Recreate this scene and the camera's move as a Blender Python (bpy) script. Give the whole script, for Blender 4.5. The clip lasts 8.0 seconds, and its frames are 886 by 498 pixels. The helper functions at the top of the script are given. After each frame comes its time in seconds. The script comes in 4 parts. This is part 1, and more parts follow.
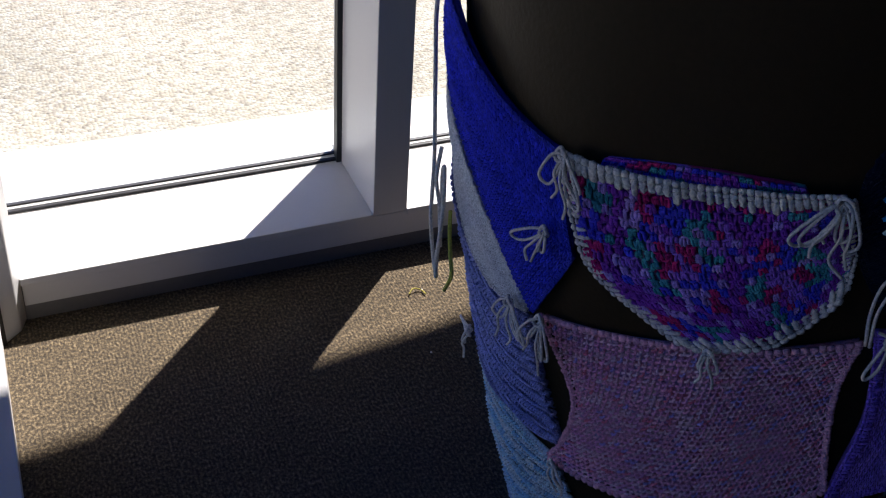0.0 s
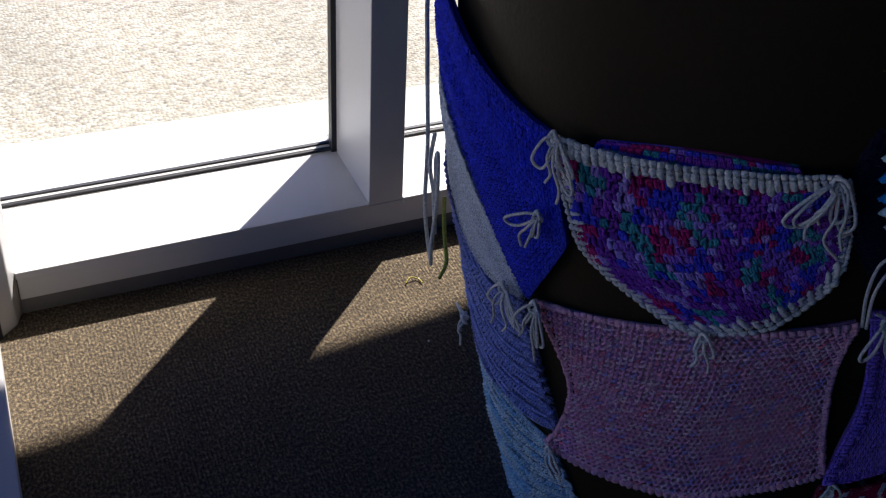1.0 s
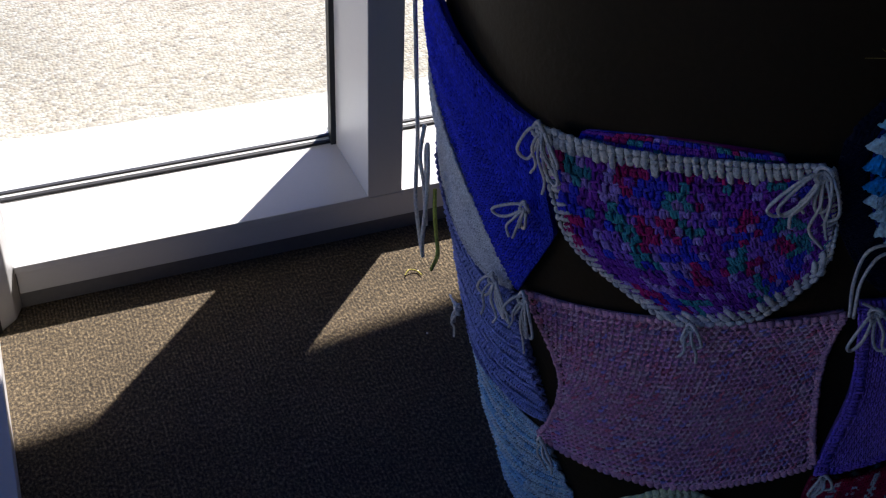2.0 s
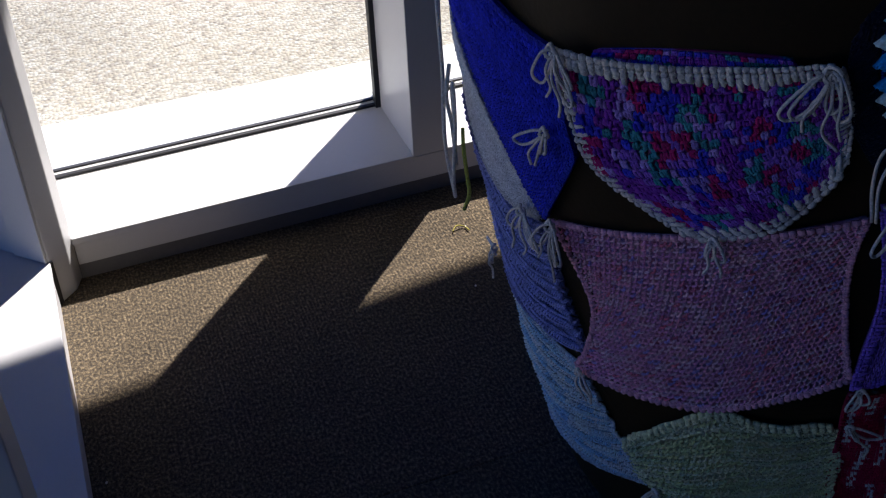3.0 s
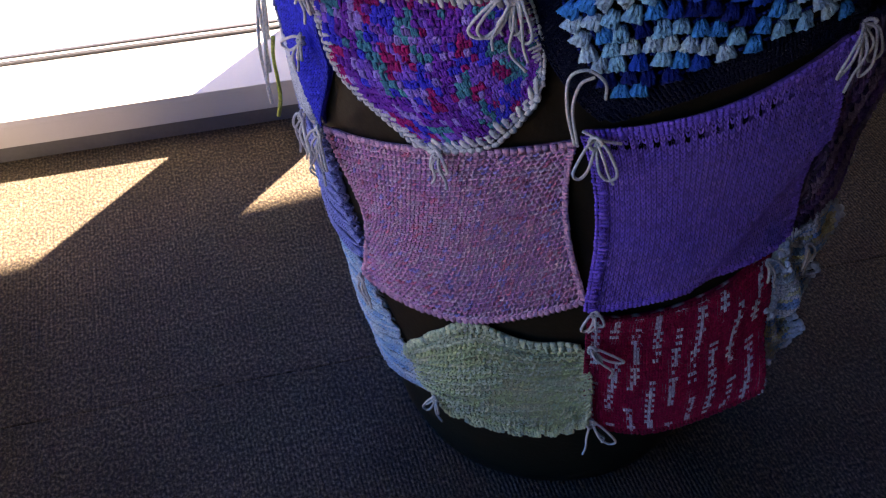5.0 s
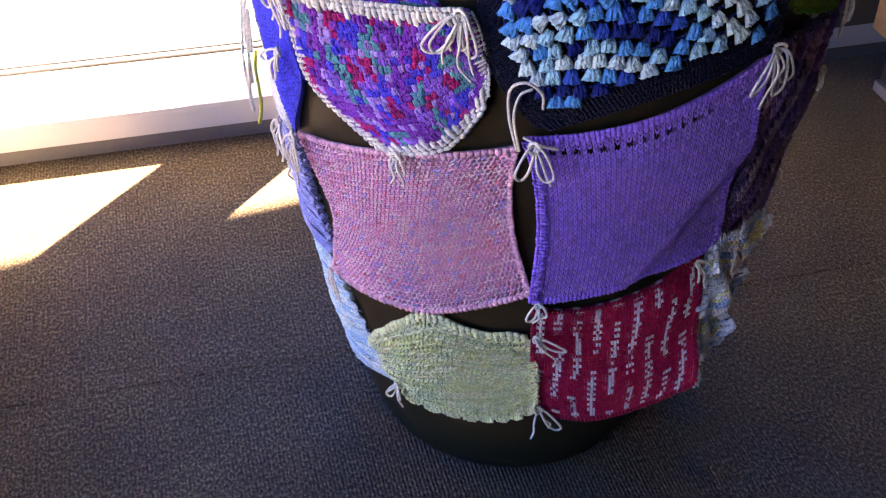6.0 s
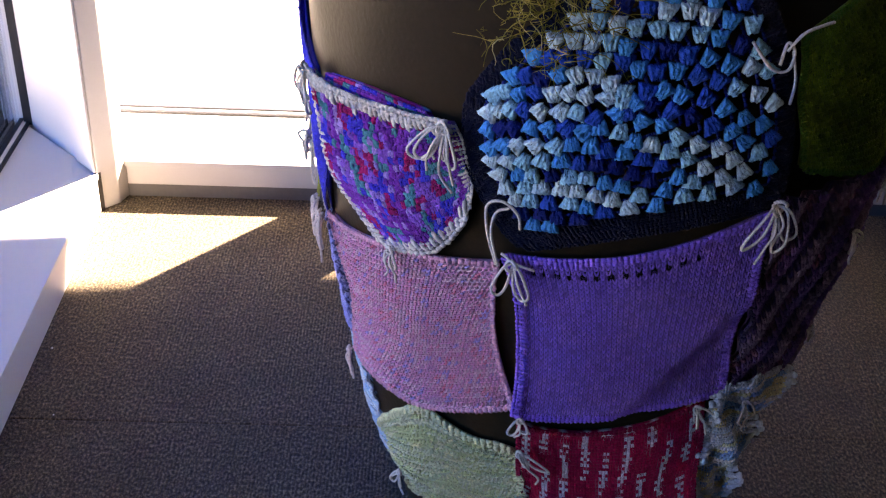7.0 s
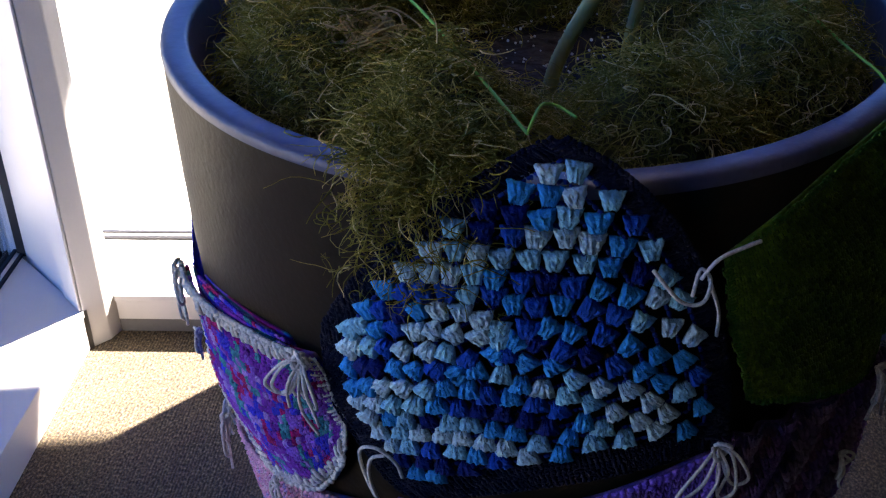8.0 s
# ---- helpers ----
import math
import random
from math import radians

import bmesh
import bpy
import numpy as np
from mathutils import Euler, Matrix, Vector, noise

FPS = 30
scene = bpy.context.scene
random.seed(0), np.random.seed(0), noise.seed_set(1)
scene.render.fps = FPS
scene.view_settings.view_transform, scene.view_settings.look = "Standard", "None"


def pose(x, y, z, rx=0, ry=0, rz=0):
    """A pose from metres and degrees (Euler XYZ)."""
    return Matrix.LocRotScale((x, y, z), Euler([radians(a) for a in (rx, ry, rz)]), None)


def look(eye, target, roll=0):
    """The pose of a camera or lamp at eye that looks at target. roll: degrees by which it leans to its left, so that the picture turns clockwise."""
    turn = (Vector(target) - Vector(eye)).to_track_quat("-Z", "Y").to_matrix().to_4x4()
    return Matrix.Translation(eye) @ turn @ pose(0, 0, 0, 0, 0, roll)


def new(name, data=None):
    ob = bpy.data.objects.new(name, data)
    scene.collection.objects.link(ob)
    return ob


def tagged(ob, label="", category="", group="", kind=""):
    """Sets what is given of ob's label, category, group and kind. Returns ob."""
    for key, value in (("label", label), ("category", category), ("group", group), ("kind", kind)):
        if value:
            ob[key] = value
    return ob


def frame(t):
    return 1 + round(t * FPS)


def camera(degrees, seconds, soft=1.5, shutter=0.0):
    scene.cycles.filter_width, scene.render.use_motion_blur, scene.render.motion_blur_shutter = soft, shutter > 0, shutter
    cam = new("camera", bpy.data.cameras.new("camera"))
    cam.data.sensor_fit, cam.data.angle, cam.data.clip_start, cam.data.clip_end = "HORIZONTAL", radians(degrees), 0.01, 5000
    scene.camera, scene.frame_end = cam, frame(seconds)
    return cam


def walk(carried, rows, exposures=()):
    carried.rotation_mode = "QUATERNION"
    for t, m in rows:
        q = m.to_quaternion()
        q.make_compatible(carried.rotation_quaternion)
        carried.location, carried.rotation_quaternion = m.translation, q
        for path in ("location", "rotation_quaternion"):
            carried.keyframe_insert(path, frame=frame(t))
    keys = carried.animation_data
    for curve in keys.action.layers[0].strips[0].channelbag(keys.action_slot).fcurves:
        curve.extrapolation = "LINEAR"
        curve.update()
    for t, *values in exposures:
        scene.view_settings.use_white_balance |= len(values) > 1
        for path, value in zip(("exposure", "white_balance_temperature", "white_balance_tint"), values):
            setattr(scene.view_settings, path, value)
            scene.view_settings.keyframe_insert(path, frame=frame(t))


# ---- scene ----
cam = camera(40.8, 8.0, soft=1.2)
PATH = [
    (0, (0.021, 0.061, 1.144), (0.674, 1.567, 0.0), 3.9),
    (0.5, (0.028, 0.064, 1.134), (0.681, 1.562, -0.02), 3.7),
    (1, (0.027, 0.062, 1.138), (0.678, 1.559, -0.019), 3.2),
    (2.5, (0.058, 0.04, 1.132), (0.643, 1.548, -0.045), 0.9),
    (3, (0.071, 0.003, 1.109), (0.58, 1.529, -0.079), -2.7),
    (3.5, (0.127, -0.044, 1.109), (0.624, 1.468, -0.103), -2.8),
    (4, (0.2, -0.071, 1.095), (0.66, 1.421, -0.154), -0.8),
    (4.5, (0.275, -0.102, 1.093), (0.68, 1.38, -0.187), -0.1),
    (5.8, (0.319, -0.246, 1.156), (0.731, 1.293, -0.053), 0.8),
    (6, (0.317, -0.267, 1.16), (0.728, 1.262, -0.062), 1.6),
    (6.5, (0.423, -0.278, 1.176), (0.644, 1.324, -0.001), 2.2),
    (7, (0.544, -0.292, 1.201), (0.586, 1.353, 0.064), 3.4),
    (7.5, (0.626, -0.175, 1.21), (0.523, 1.489, 0.106), -0.1),
    (8, (0.728, -0.054, 1.226), (0.568, 1.627, 0.153), -1.4),
]
EXPOSURES = [
    (0, 1.4, 5750, 15), (1.0, 1.32, 5750, 15), (2.5, 1.28, 5650, 15), (3.0, 1.22, 5650, 16), (3.5, 1.22, 5650, 18), (4.0, 1.36, 5700, 20), (4.3, 1.68, 5800, 22), (4.5, 2.15, 6000, 23),
    (4.7, 2.7, 6350, 24), (5.8, 4.95, 8800, 29), (6.5, 5.1, 8700, 28), (7.0, 4.42, 7600, 25), (7.5, 4.1, 6700, 21), (8.0, 3.72, 6250, 18),
]
walk(cam, [(t, look(eye, target, roll)) for t, eye, target, roll in PATH], EXPOSURES)

# ---- light ----
SUN_WAY = Vector((-0.675, -0.72, -1.0)).normalized()
world = bpy.data.worlds.new("sky")
scene.world = world
world.use_nodes = True
wn = world.node_tree.nodes
sky = wn.new("ShaderNodeTexSky")
sky.sky_type, sky.sun_disc = "NISHITA", False
sky.sun_elevation = math.asin(-SUN_WAY.z)
sky.ozone_density, sky.dust_density = 8.0, 0.1
sky.sun_rotation = math.atan2(-SUN_WAY.x, -SUN_WAY.y)
clear = wn.new("ShaderNodeHueSaturation")
clear.inputs["Saturation"].default_value, clear.inputs["Hue"].default_value = 1.28, 0.522
world.node_tree.links.new(sky.outputs[0], clear.inputs["Color"])
world.node_tree.links.new(clear.outputs[0], wn["Background"].inputs[0])
wn["Background"].inputs[1].default_value = 0.045
sun = new("sun", bpy.data.lights.new("sun", "SUN"))
sun.data.energy, sun.data.angle, sun.data.color = 5.0, radians(0.53), (1.0, 0.90, 0.74)
sun.matrix_world = Matrix.Translation((6, 6, 9)) @ SUN_WAY.to_track_quat("-Z", "Y").to_matrix().to_4x4()


# ---- materials ----
def material(name, base, rough=0.6, metal=0.0, scale=40.0, vary=0.15, bump=0.1, coarse=3.0, depth=0.002, sheen=0.0):
    """Two scales of colour variation and a fine relief on one base colour."""
    m = bpy.data.materials.new(name)
    m.use_nodes = True
    n, l = m.node_tree.nodes, m.node_tree.links
    b = n["Principled BSDF"]
    b.inputs["Roughness"].default_value, b.inputs["Metallic"].default_value = rough, metal
    b.inputs["Sheen Weight"].default_value = sheen
    co = n.new("ShaderNodeTexCoord")
    fine, big = n.new("ShaderNodeTexNoise"), n.new("ShaderNodeTexNoise")
    fine.inputs["Scale"].default_value, big.inputs["Scale"].default_value = scale, coarse
    fine.inputs["Detail"].default_value = big.inputs["Detail"].default_value = 5.0
    l.new(co.outputs["Object"], fine.inputs["Vector"])
    l.new(co.outputs["Object"], big.inputs["Vector"])
    add = n.new("ShaderNodeMath")
    l.new(fine.outputs["Fac"], add.inputs[0])
    l.new(big.outputs["Fac"], add.inputs[1])
    ramp = n.new("ShaderNodeMapRange")
    ramp.inputs["From Min"].default_value, ramp.inputs["From Max"].default_value = 0.6, 1.4
    ramp.inputs["To Min"].default_value, ramp.inputs["To Max"].default_value = 1 - vary, 1 + vary
    l.new(add.outputs[0], ramp.inputs["Value"])
    mul = n.new("ShaderNodeVectorMath")
    mul.operation = "SCALE"
    mul.inputs[0].default_value = base
    l.new(ramp.outputs[0], mul.inputs["Scale"])
    l.new(mul.outputs[0], b.inputs["Base Color"])
    if bump:
        bm = n.new("ShaderNodeBump")
        bm.inputs["Strength"].default_value, bm.inputs["Distance"].default_value = bump, depth
        l.new(fine.outputs["Fac"], bm.inputs["Height"])
        l.new(bm.outputs[0], b.inputs["Normal"])
    return m


def dull(m, level):
    m.node_tree.nodes["Principled BSDF"].inputs["Specular IOR Level"].default_value = level
    return m


def yarn_material(name="yarn", sheen=0.06, low=0.72, high=1.2):
    """Wool: the colour of each stitch is spun into its mesh; fibres roughen it."""
    m = bpy.data.materials.new(name)
    m.use_nodes = True
    n, l = m.node_tree.nodes, m.node_tree.links
    b = n["Principled BSDF"]
    b.inputs["Roughness"].default_value = 0.92
    b.inputs["Sheen Weight"].default_value, b.inputs["Sheen Roughness"].default_value = sheen, 0.5
    b.inputs["Specular IOR Level"].default_value = 0.15
    at, co, no = n.new("ShaderNodeAttribute"), n.new("ShaderNodeTexCoord"), n.new("ShaderNodeTexNoise")
    at.attribute_name = "yarn"
    no.inputs["Scale"].default_value, no.inputs["Detail"].default_value = 420.0, 4.0
    l.new(co.outputs["Object"], no.inputs["Vector"])
    mr = n.new("ShaderNodeMapRange")
    mr.inputs["From Min"].default_value, mr.inputs["From Max"].default_value = 0.3, 0.7
    mr.inputs["To Min"].default_value, mr.inputs["To Max"].default_value = low, high
    l.new(no.outputs["Fac"], mr.inputs["Value"])
    mul = n.new("ShaderNodeVectorMath")
    mul.operation = "SCALE"
    l.new(at.outputs["Color"], mul.inputs[0])
    l.new(mr.outputs[0], mul.inputs["Scale"])
    l.new(mul.outputs[0], b.inputs["Base Color"])
    bm = n.new("ShaderNodeBump")
    bm.inputs["Strength"].default_value, bm.inputs["Distance"].default_value = 0.9, 0.0016
    l.new(no.outputs["Fac"], bm.inputs["Height"])
    l.new(bm.outputs[0], b.inputs["Normal"])
    thin, mix = n.new("ShaderNodeBsdfTranslucent"), n.new("ShaderNodeMixShader")
    mix.inputs[0].default_value = 0.10
    l.new(mul.outputs[0], thin.inputs["Color"])
    l.new(b.outputs[0], mix.inputs[1])
    l.new(thin.outputs[0], mix.inputs[2])
    l.new(mix.outputs[0], n["Material Output"].inputs["Surface"])
    return m


def carpet_material():
    """Loop pile in fine ribs, flecked brown, beige and charcoal."""
    m = bpy.data.materials.new("carpet")
    m.use_nodes = True
    n, l = m.node_tree.nodes, m.node_tree.links
    b = n["Principled BSDF"]
    b.inputs["Roughness"].default_value, b.inputs["Specular IOR Level"].default_value = 0.95, 0.1
    b.inputs["Sheen Weight"].default_value = 0.15
    geo = n.new("ShaderNodeNewGeometry")
    st = n.new("ShaderNodeMapping")
    st.inputs["Scale"].default_value = (250.0, 170.0, 60.0)
    l.new(geo.outputs["Position"], st.inputs["Vector"])
    fl = n.new("ShaderNodeTexNoise")
    fl.inputs["Scale"].default_value, fl.inputs["Detail"].default_value, fl.inputs["Roughness"].default_value = 1.0, 3.0, 0.7
    l.new(st.outputs[0], fl.inputs["Vector"])
    big = n.new("ShaderNodeTexNoise")
    big.inputs["Scale"].default_value, big.inputs["Detail"].default_value = 9.0, 6.0
    l.new(geo.outputs["Position"], big.inputs["Vector"])
    ramp = n.new("ShaderNodeValToRGB")
    e = ramp.color_ramp.elements
    e[0].position, e[0].color = 0.32, (0.0125, 0.009, 0.0055, 1)
    e[1].position, e[1].color = 0.70, (0.265, 0.20, 0.115, 1)
    mid = ramp.color_ramp.elements.new(0.5)
    mid.color = (0.073, 0.054, 0.032, 1)
    l.new(fl.outputs["Fac"], ramp.inputs["Fac"])
    mr = n.new("ShaderNodeMapRange")
    mr.inputs["From Min"].default_value, mr.inputs["From Max"].default_value = 0.3, 0.7
    mr.inputs["To Min"].default_value, mr.inputs["To Max"].default_value = 0.82, 1.15
    l.new(big.outputs["Fac"], mr.inputs["Value"])
    mul = n.new("ShaderNodeVectorMath")
    mul.operation = "SCALE"
    l.new(ramp.outputs[0], mul.inputs[0])
    l.new(mr.outputs[0], mul.inputs["Scale"])
    l.new(mul.outputs[0], b.inputs["Base Color"])
    wv = n.new("ShaderNodeTexWave")
    wv.wave_type, wv.bands_direction = "BANDS", "X"
    wv.inputs["Scale"].default_value, wv.inputs["Distortion"].default_value, wv.inputs["Detail Scale"].default_value = 62.0, 1.2, 2.0
    l.new(geo.outputs["Position"], wv.inputs["Vector"])
    add = n.new("ShaderNodeMath")
    half = n.new("ShaderNodeMath")
    half.operation = "MULTIPLY"
    half.inputs[1].default_value = 0.3
    l.new(wv.outputs["Fac"], half.inputs[0])
    l.new(half.outputs[0], add.inputs[0])
    l.new(fl.outputs["Fac"], add.inputs[1])
    bm = n.new("ShaderNodeBump")
    bm.inputs["Strength"].default_value, bm.inputs["Distance"].default_value = 0.9, 0.0030
    l.new(add.outputs[0], bm.inputs["Height"])
    l.new(bm.outputs[0], b.inputs["Normal"])
    return m


def aggregate_material():
    """Pale exposed-aggregate paving: buff, grey and rust pebbles in light mortar."""
    m = bpy.data.materials.new("aggregate")
    m.use_nodes = True
    n, l = m.node_tree.nodes, m.node_tree.links
    b = n["Principled BSDF"]
    b.inputs["Roughness"].default_value = 0.85
    geo = n.new("ShaderNodeNewGeometry")
    v = n.new("ShaderNodeTexVoronoi")
    v.inputs["Scale"].default_value = 120.0
    l.new(geo.outputs["Position"], v.inputs["Vector"])
    ramp = n.new("ShaderNodeValToRGB")
    ramp.color_ramp.interpolation = "LINEAR"
    e = ramp.color_ramp.elements
    e[0].position, e[0].color = 0.0, (0.30, 0.265, 0.22, 1)
    e[1].position, e[1].color = 1.0, (0.60, 0.56, 0.49, 1)
    for p, c in ((0.14, (0.38, 0.33, 0.265, 1)), (0.3, (0.46, 0.40, 0.31, 1)), (0.6, (0.52, 0.475, 0.39, 1))):
        ramp.color_ramp.elements.new(p).color = c
    sep = n.new("ShaderNodeSeparateColor")
    l.new(v.outputs["Color"], sep.inputs[0])
    l.new(sep.outputs[0], ramp.inputs["Fac"])
    big = n.new("ShaderNodeTexNoise")
    big.inputs["Scale"].default_value, big.inputs["Detail"].default_value = 2.2, 6.0
    l.new(geo.outputs["Position"], big.inputs["Vector"])
    mr = n.new("ShaderNodeMapRange")
    mr.inputs["From Min"].default_value, mr.inputs["From Max"].default_value = 0.3, 0.7
    mr.inputs["To Min"].default_value, mr.inputs["To Max"].default_value = 0.67, 0.89
    l.new(big.outputs["Fac"], mr.inputs["Value"])
    mul = n.new("ShaderNodeVectorMath")
    mul.operation = "SCALE"
    l.new(ramp.outputs[0], mul.inputs[0])
    l.new(mr.outputs[0], mul.inputs["Scale"])
    l.new(mul.outputs[0], b.inputs["Base Color"])
    bm = n.new("ShaderNodeBump")
    bm.invert = True
    bm.inputs["Strength"].default_value, bm.inputs["Distance"].default_value = 0.6, 0.006
    l.new(v.outputs["Distance"], bm.inputs["Height"])
    l.new(bm.outputs[0], b.inputs["Normal"])
    return m


def glass_material():
    m = bpy.data.materials.new("window_glass")
    m.use_nodes = True
    n, l = m.node_tree.nodes, m.node_tree.links
    out = n["Material Output"]
    n.remove(n["Principled BSDF"])
    tr, gl, fr, mix = n.new("ShaderNodeBsdfTransparent"), n.new("ShaderNodeBsdfGlossy"), n.new("ShaderNodeFresnel"), n.new("ShaderNodeMixShader")
    tr.inputs[0].default_value = (0.93, 0.95, 0.94, 1)
    gl.inputs["Roughness"].default_value = 0.01
    fr.inputs[0].default_value = 1.3
    l.new(fr.outputs[0], mix.inputs[0])
    l.new(tr.outputs[0], mix.inputs[1])
    l.new(gl.outputs[0], mix.inputs[2])
    l.new(mix.outputs[0], out.inputs["Surface"])
    return m


FIBRE = yarn_material("dried_fibre", 0.0, 0.75, 1.35)
YARN, CARPET, AGGREGATE, GLASS = yarn_material(), carpet_material(), aggregate_material(), glass_material()
ALUMINIUM = material("painted_aluminium", (0.58, 0.57, 0.56), 0.38, 0.0, 260, 0.03, 0.03, 2.0)
KICK = material("kick_strip", (0.14, 0.135, 0.13), 0.6, 0.0, 120, 0.12, 0.1)
GASKET = material("black_rubber", (0.012, 0.012, 0.014), 0.5, 0.0, 200, 0.2, 0.1)
CONCRETE = material("concrete", (0.60, 0.585, 0.55), 0.85, 0.0, 90, 0.10, 0.25, 4.0)
# walls and ceiling darkened so the room bounces little light
DIM_WALL = material("dim_wall", (0.13, 0.10, 0.075), 0.8, 0.0, 150, 0.05, 0.1)
CEILING = material("dim_ceiling", (0.22, 0.18, 0.14), 0.9, 0.0, 180, 0.06, 0.3)
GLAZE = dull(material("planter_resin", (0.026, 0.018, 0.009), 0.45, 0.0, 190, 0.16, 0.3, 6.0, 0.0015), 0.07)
# same resin as the shell; the sky's blue light is put into this colour
SKYLIT_LIP = material("skylit_lip", (0.085, 0.085, 0.125), 0.45, 0.0, 150, 0.22, 0.2, 9.0)
SOIL = material("potting_soil", (0.035, 0.024, 0.017), 0.95, 0.0, 70, 0.5, 1.0, 12.0, 0.01)
MOSS_DARK = material("moss_mat", (0.12, 0.095, 0.022), 0.95, 0.0, 90, 0.4, 0.8, 16.0, 0.008)
STEM = material("green_stem", (0.33, 0.32, 0.10), 0.6, 0.0, 80, 0.25, 0.4, 20.0)
PERLITE = material("perlite", (0.72, 0.70, 0.66), 0.9, 0.0, 80, 0.1, 0.2)
WOOD = material("brown_laminate", (0.17, 0.105, 0.06), 0.5, 0.0, 60, 0.25, 0.1, 5.0)
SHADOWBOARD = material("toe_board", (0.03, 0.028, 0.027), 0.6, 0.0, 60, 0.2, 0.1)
EDGE = material("grey_trim", (0.16, 0.16, 0.17), 0.5, 0.0, 60, 0.2, 0.1)
BRIGHT = material("green_cord", (0.20, 0.46, 0.05), 0.8, 0.0, 300, 0.2, 0.3)


# ---- mesh helpers ----
def part(name, bm, mat, parent, label=""):
    me = bpy.data.meshes.new(name)
    bm.to_mesh(me)
    bm.free()
    me.materials.append(mat)
    ob = new(name, me)
    if parent:
        ob.parent = parent
    if label:
        ob["label"] = label
    return ob


def mesh_part(name, verts, faces, mat, parent, label="", colors=None, smooth=True):
    me = bpy.data.meshes.new(name)
    v = np.asarray(verts, dtype=np.float32).reshape(-1, 3)
    f = np.asarray(faces, dtype=np.int32)
    me.vertices.add(len(v))
    me.vertices.foreach_set("co", v.ravel())
    k = f.shape[1]
    me.loops.add(f.size)
    me.loops.foreach_set("vertex_index", f.ravel())
    me.polygons.add(len(f))
    me.polygons.foreach_set("loop_start", np.arange(0, f.size, k, dtype=np.int32))
    me.polygons.foreach_set("use_smooth", np.full(len(f), smooth))
    if colors is not None:
        a = me.attributes.new("yarn", "FLOAT_COLOR", "POINT")
        a.data.foreach_set("color", np.c_[colors, np.ones(len(colors))].astype(np.float32).ravel())
    me.update(calc_edges=True)
    me.validate()
    me.materials.append(mat)
    ob = new(name, me)
    if parent:
        ob.parent = parent
    if label:
        ob["label"] = label
    return ob


def box_bm(x0, x1, y0, y1, z0, z1, bevel=0.0):
    bm = bmesh.new()
    bmesh.ops.create_cube(bm, size=1.0, matrix=Matrix.Translation(((x0 + x1) / 2, (y0 + y1) / 2, (z0 + z1) / 2)) @ Matrix.Diagonal((x1 - x0, y1 - y0, z1 - z0, 1)))
    if bevel:
        bmesh.ops.bevel(bm, geom=bm.edges[:], offset=bevel, segments=2, affect="EDGES", profile=0.5)
    return bm


def prism_bm(outline, z0, z1, bevel=0.0):
    bm = bmesh.new()
    f = bm.faces.new([bm.verts.new((x, y, z0)) for x, y in outline])
    top = bmesh.ops.extrude_face_region(bm, geom=[f])
    bmesh.ops.translate(bm, verts=[g for g in top["geom"] if isinstance(g, bmesh.types.BMVert)], vec=(0, 0, z1 - z0))
    bmesh.ops.recalc_face_normals(bm, faces=bm.faces[:])
    if bevel:
        bmesh.ops.bevel(bm, geom=bm.edges[:], offset=bevel, segments=2, affect="EDGES", profile=0.5)
    return bm


def empty(name, place=(0, 0, 0)):
    ob = new(name)
    ob.location = place
    ob.empty_display_size = 0.05
    return ob


def structure(ob, label, category):
    return tagged(ob, label, category, kind="structure")


# ---- structure: floor, ground, walls ----
N_FACE, W_FACE, SILL = 1.577, -0.032, 0.078
EAST, SOUTH, HIGH = 3.6, -3.4, 2.7
# the north wall stands a little out of square to the west one
SKEW = Matrix(((1, 0, 0, 0), (0.033, 1, 0, -0.0072), (0, 0, 1, 0), (0, 0, 0, 1)))


def skewed(ob):
    """Lays a piece of the north wall, and its parts, along that wall's line."""
    for o in (ob, *ob.children):
        if o.type == "MESH":
            o.data.transform(SKEW)



gb = bmesh.new()
bmesh.ops.create_grid(gb, x_segments=40, y_segments=40, size=300, matrix=Matrix.Translation((0, 0, -0.03)))
structure(part("ground", gb, AGGREGATE, None), "pale exposed-aggregate paving outside the windows", "ground")
structure(part("pavement", prism_bm([(-0.3, 1.83), (7.0, 1.83), (7.0, 2.12), (-0.3, 2.12)], -0.20, -0.018, 0.004), CONCRETE, None), "smooth sunlit concrete apron along the window wall", "pavement")

floor = structure(part("floor", box_bm(W_FACE - 0.15, EAST, SOUTH, N_FACE + 0.20, -0.16, -0.007), SHADOWBOARD, None), "brown flecked loop-pile carpet, partly sunlit", "floor")

north = structure(part("wall_north", box_bm(-0.4, EAST + 0.2, N_FACE + 0.004, 1.83, -0.16, SILL - 0.012), KICK, None), "low white aluminium curb under the north windows", "wall")
part("kick_strip", box_bm(0.007, EAST, N_FACE + 0.010, N_FACE + 0.03, 0.0, 0.034, 0.001), KICK, north, "grey kick strip at the carpet")
part("fascia", box_bm(0.007, EAST, N_FACE, N_FACE + 0.05, 0.028, SILL - 0.004, 0.0015), ALUMINIUM, north)
part("header", box_bm(-0.4, EAST + 0.2, N_FACE, 1.83, 2.5, HIGH + 0.1), ALUMINIUM, north)
west = structure(part("wall_west", box_bm(-0.27, W_FACE - 0.004, SOUTH - 0.2, 1.48, -0.16, SILL - 0.012), KICK, None), "low white aluminium curb under the west windows", "wall")
part("fascia", box_bm(W_FACE - 0.05, W_FACE, SOUTH, 1.525, 0.0, SILL - 0.004, 0.0015), ALUMINIUM, west)
part("header", box_bm(-0.27, W_FACE, SOUTH - 0.2, N_FACE, 2.5, HIGH + 0.1), ALUMINIUM, west)
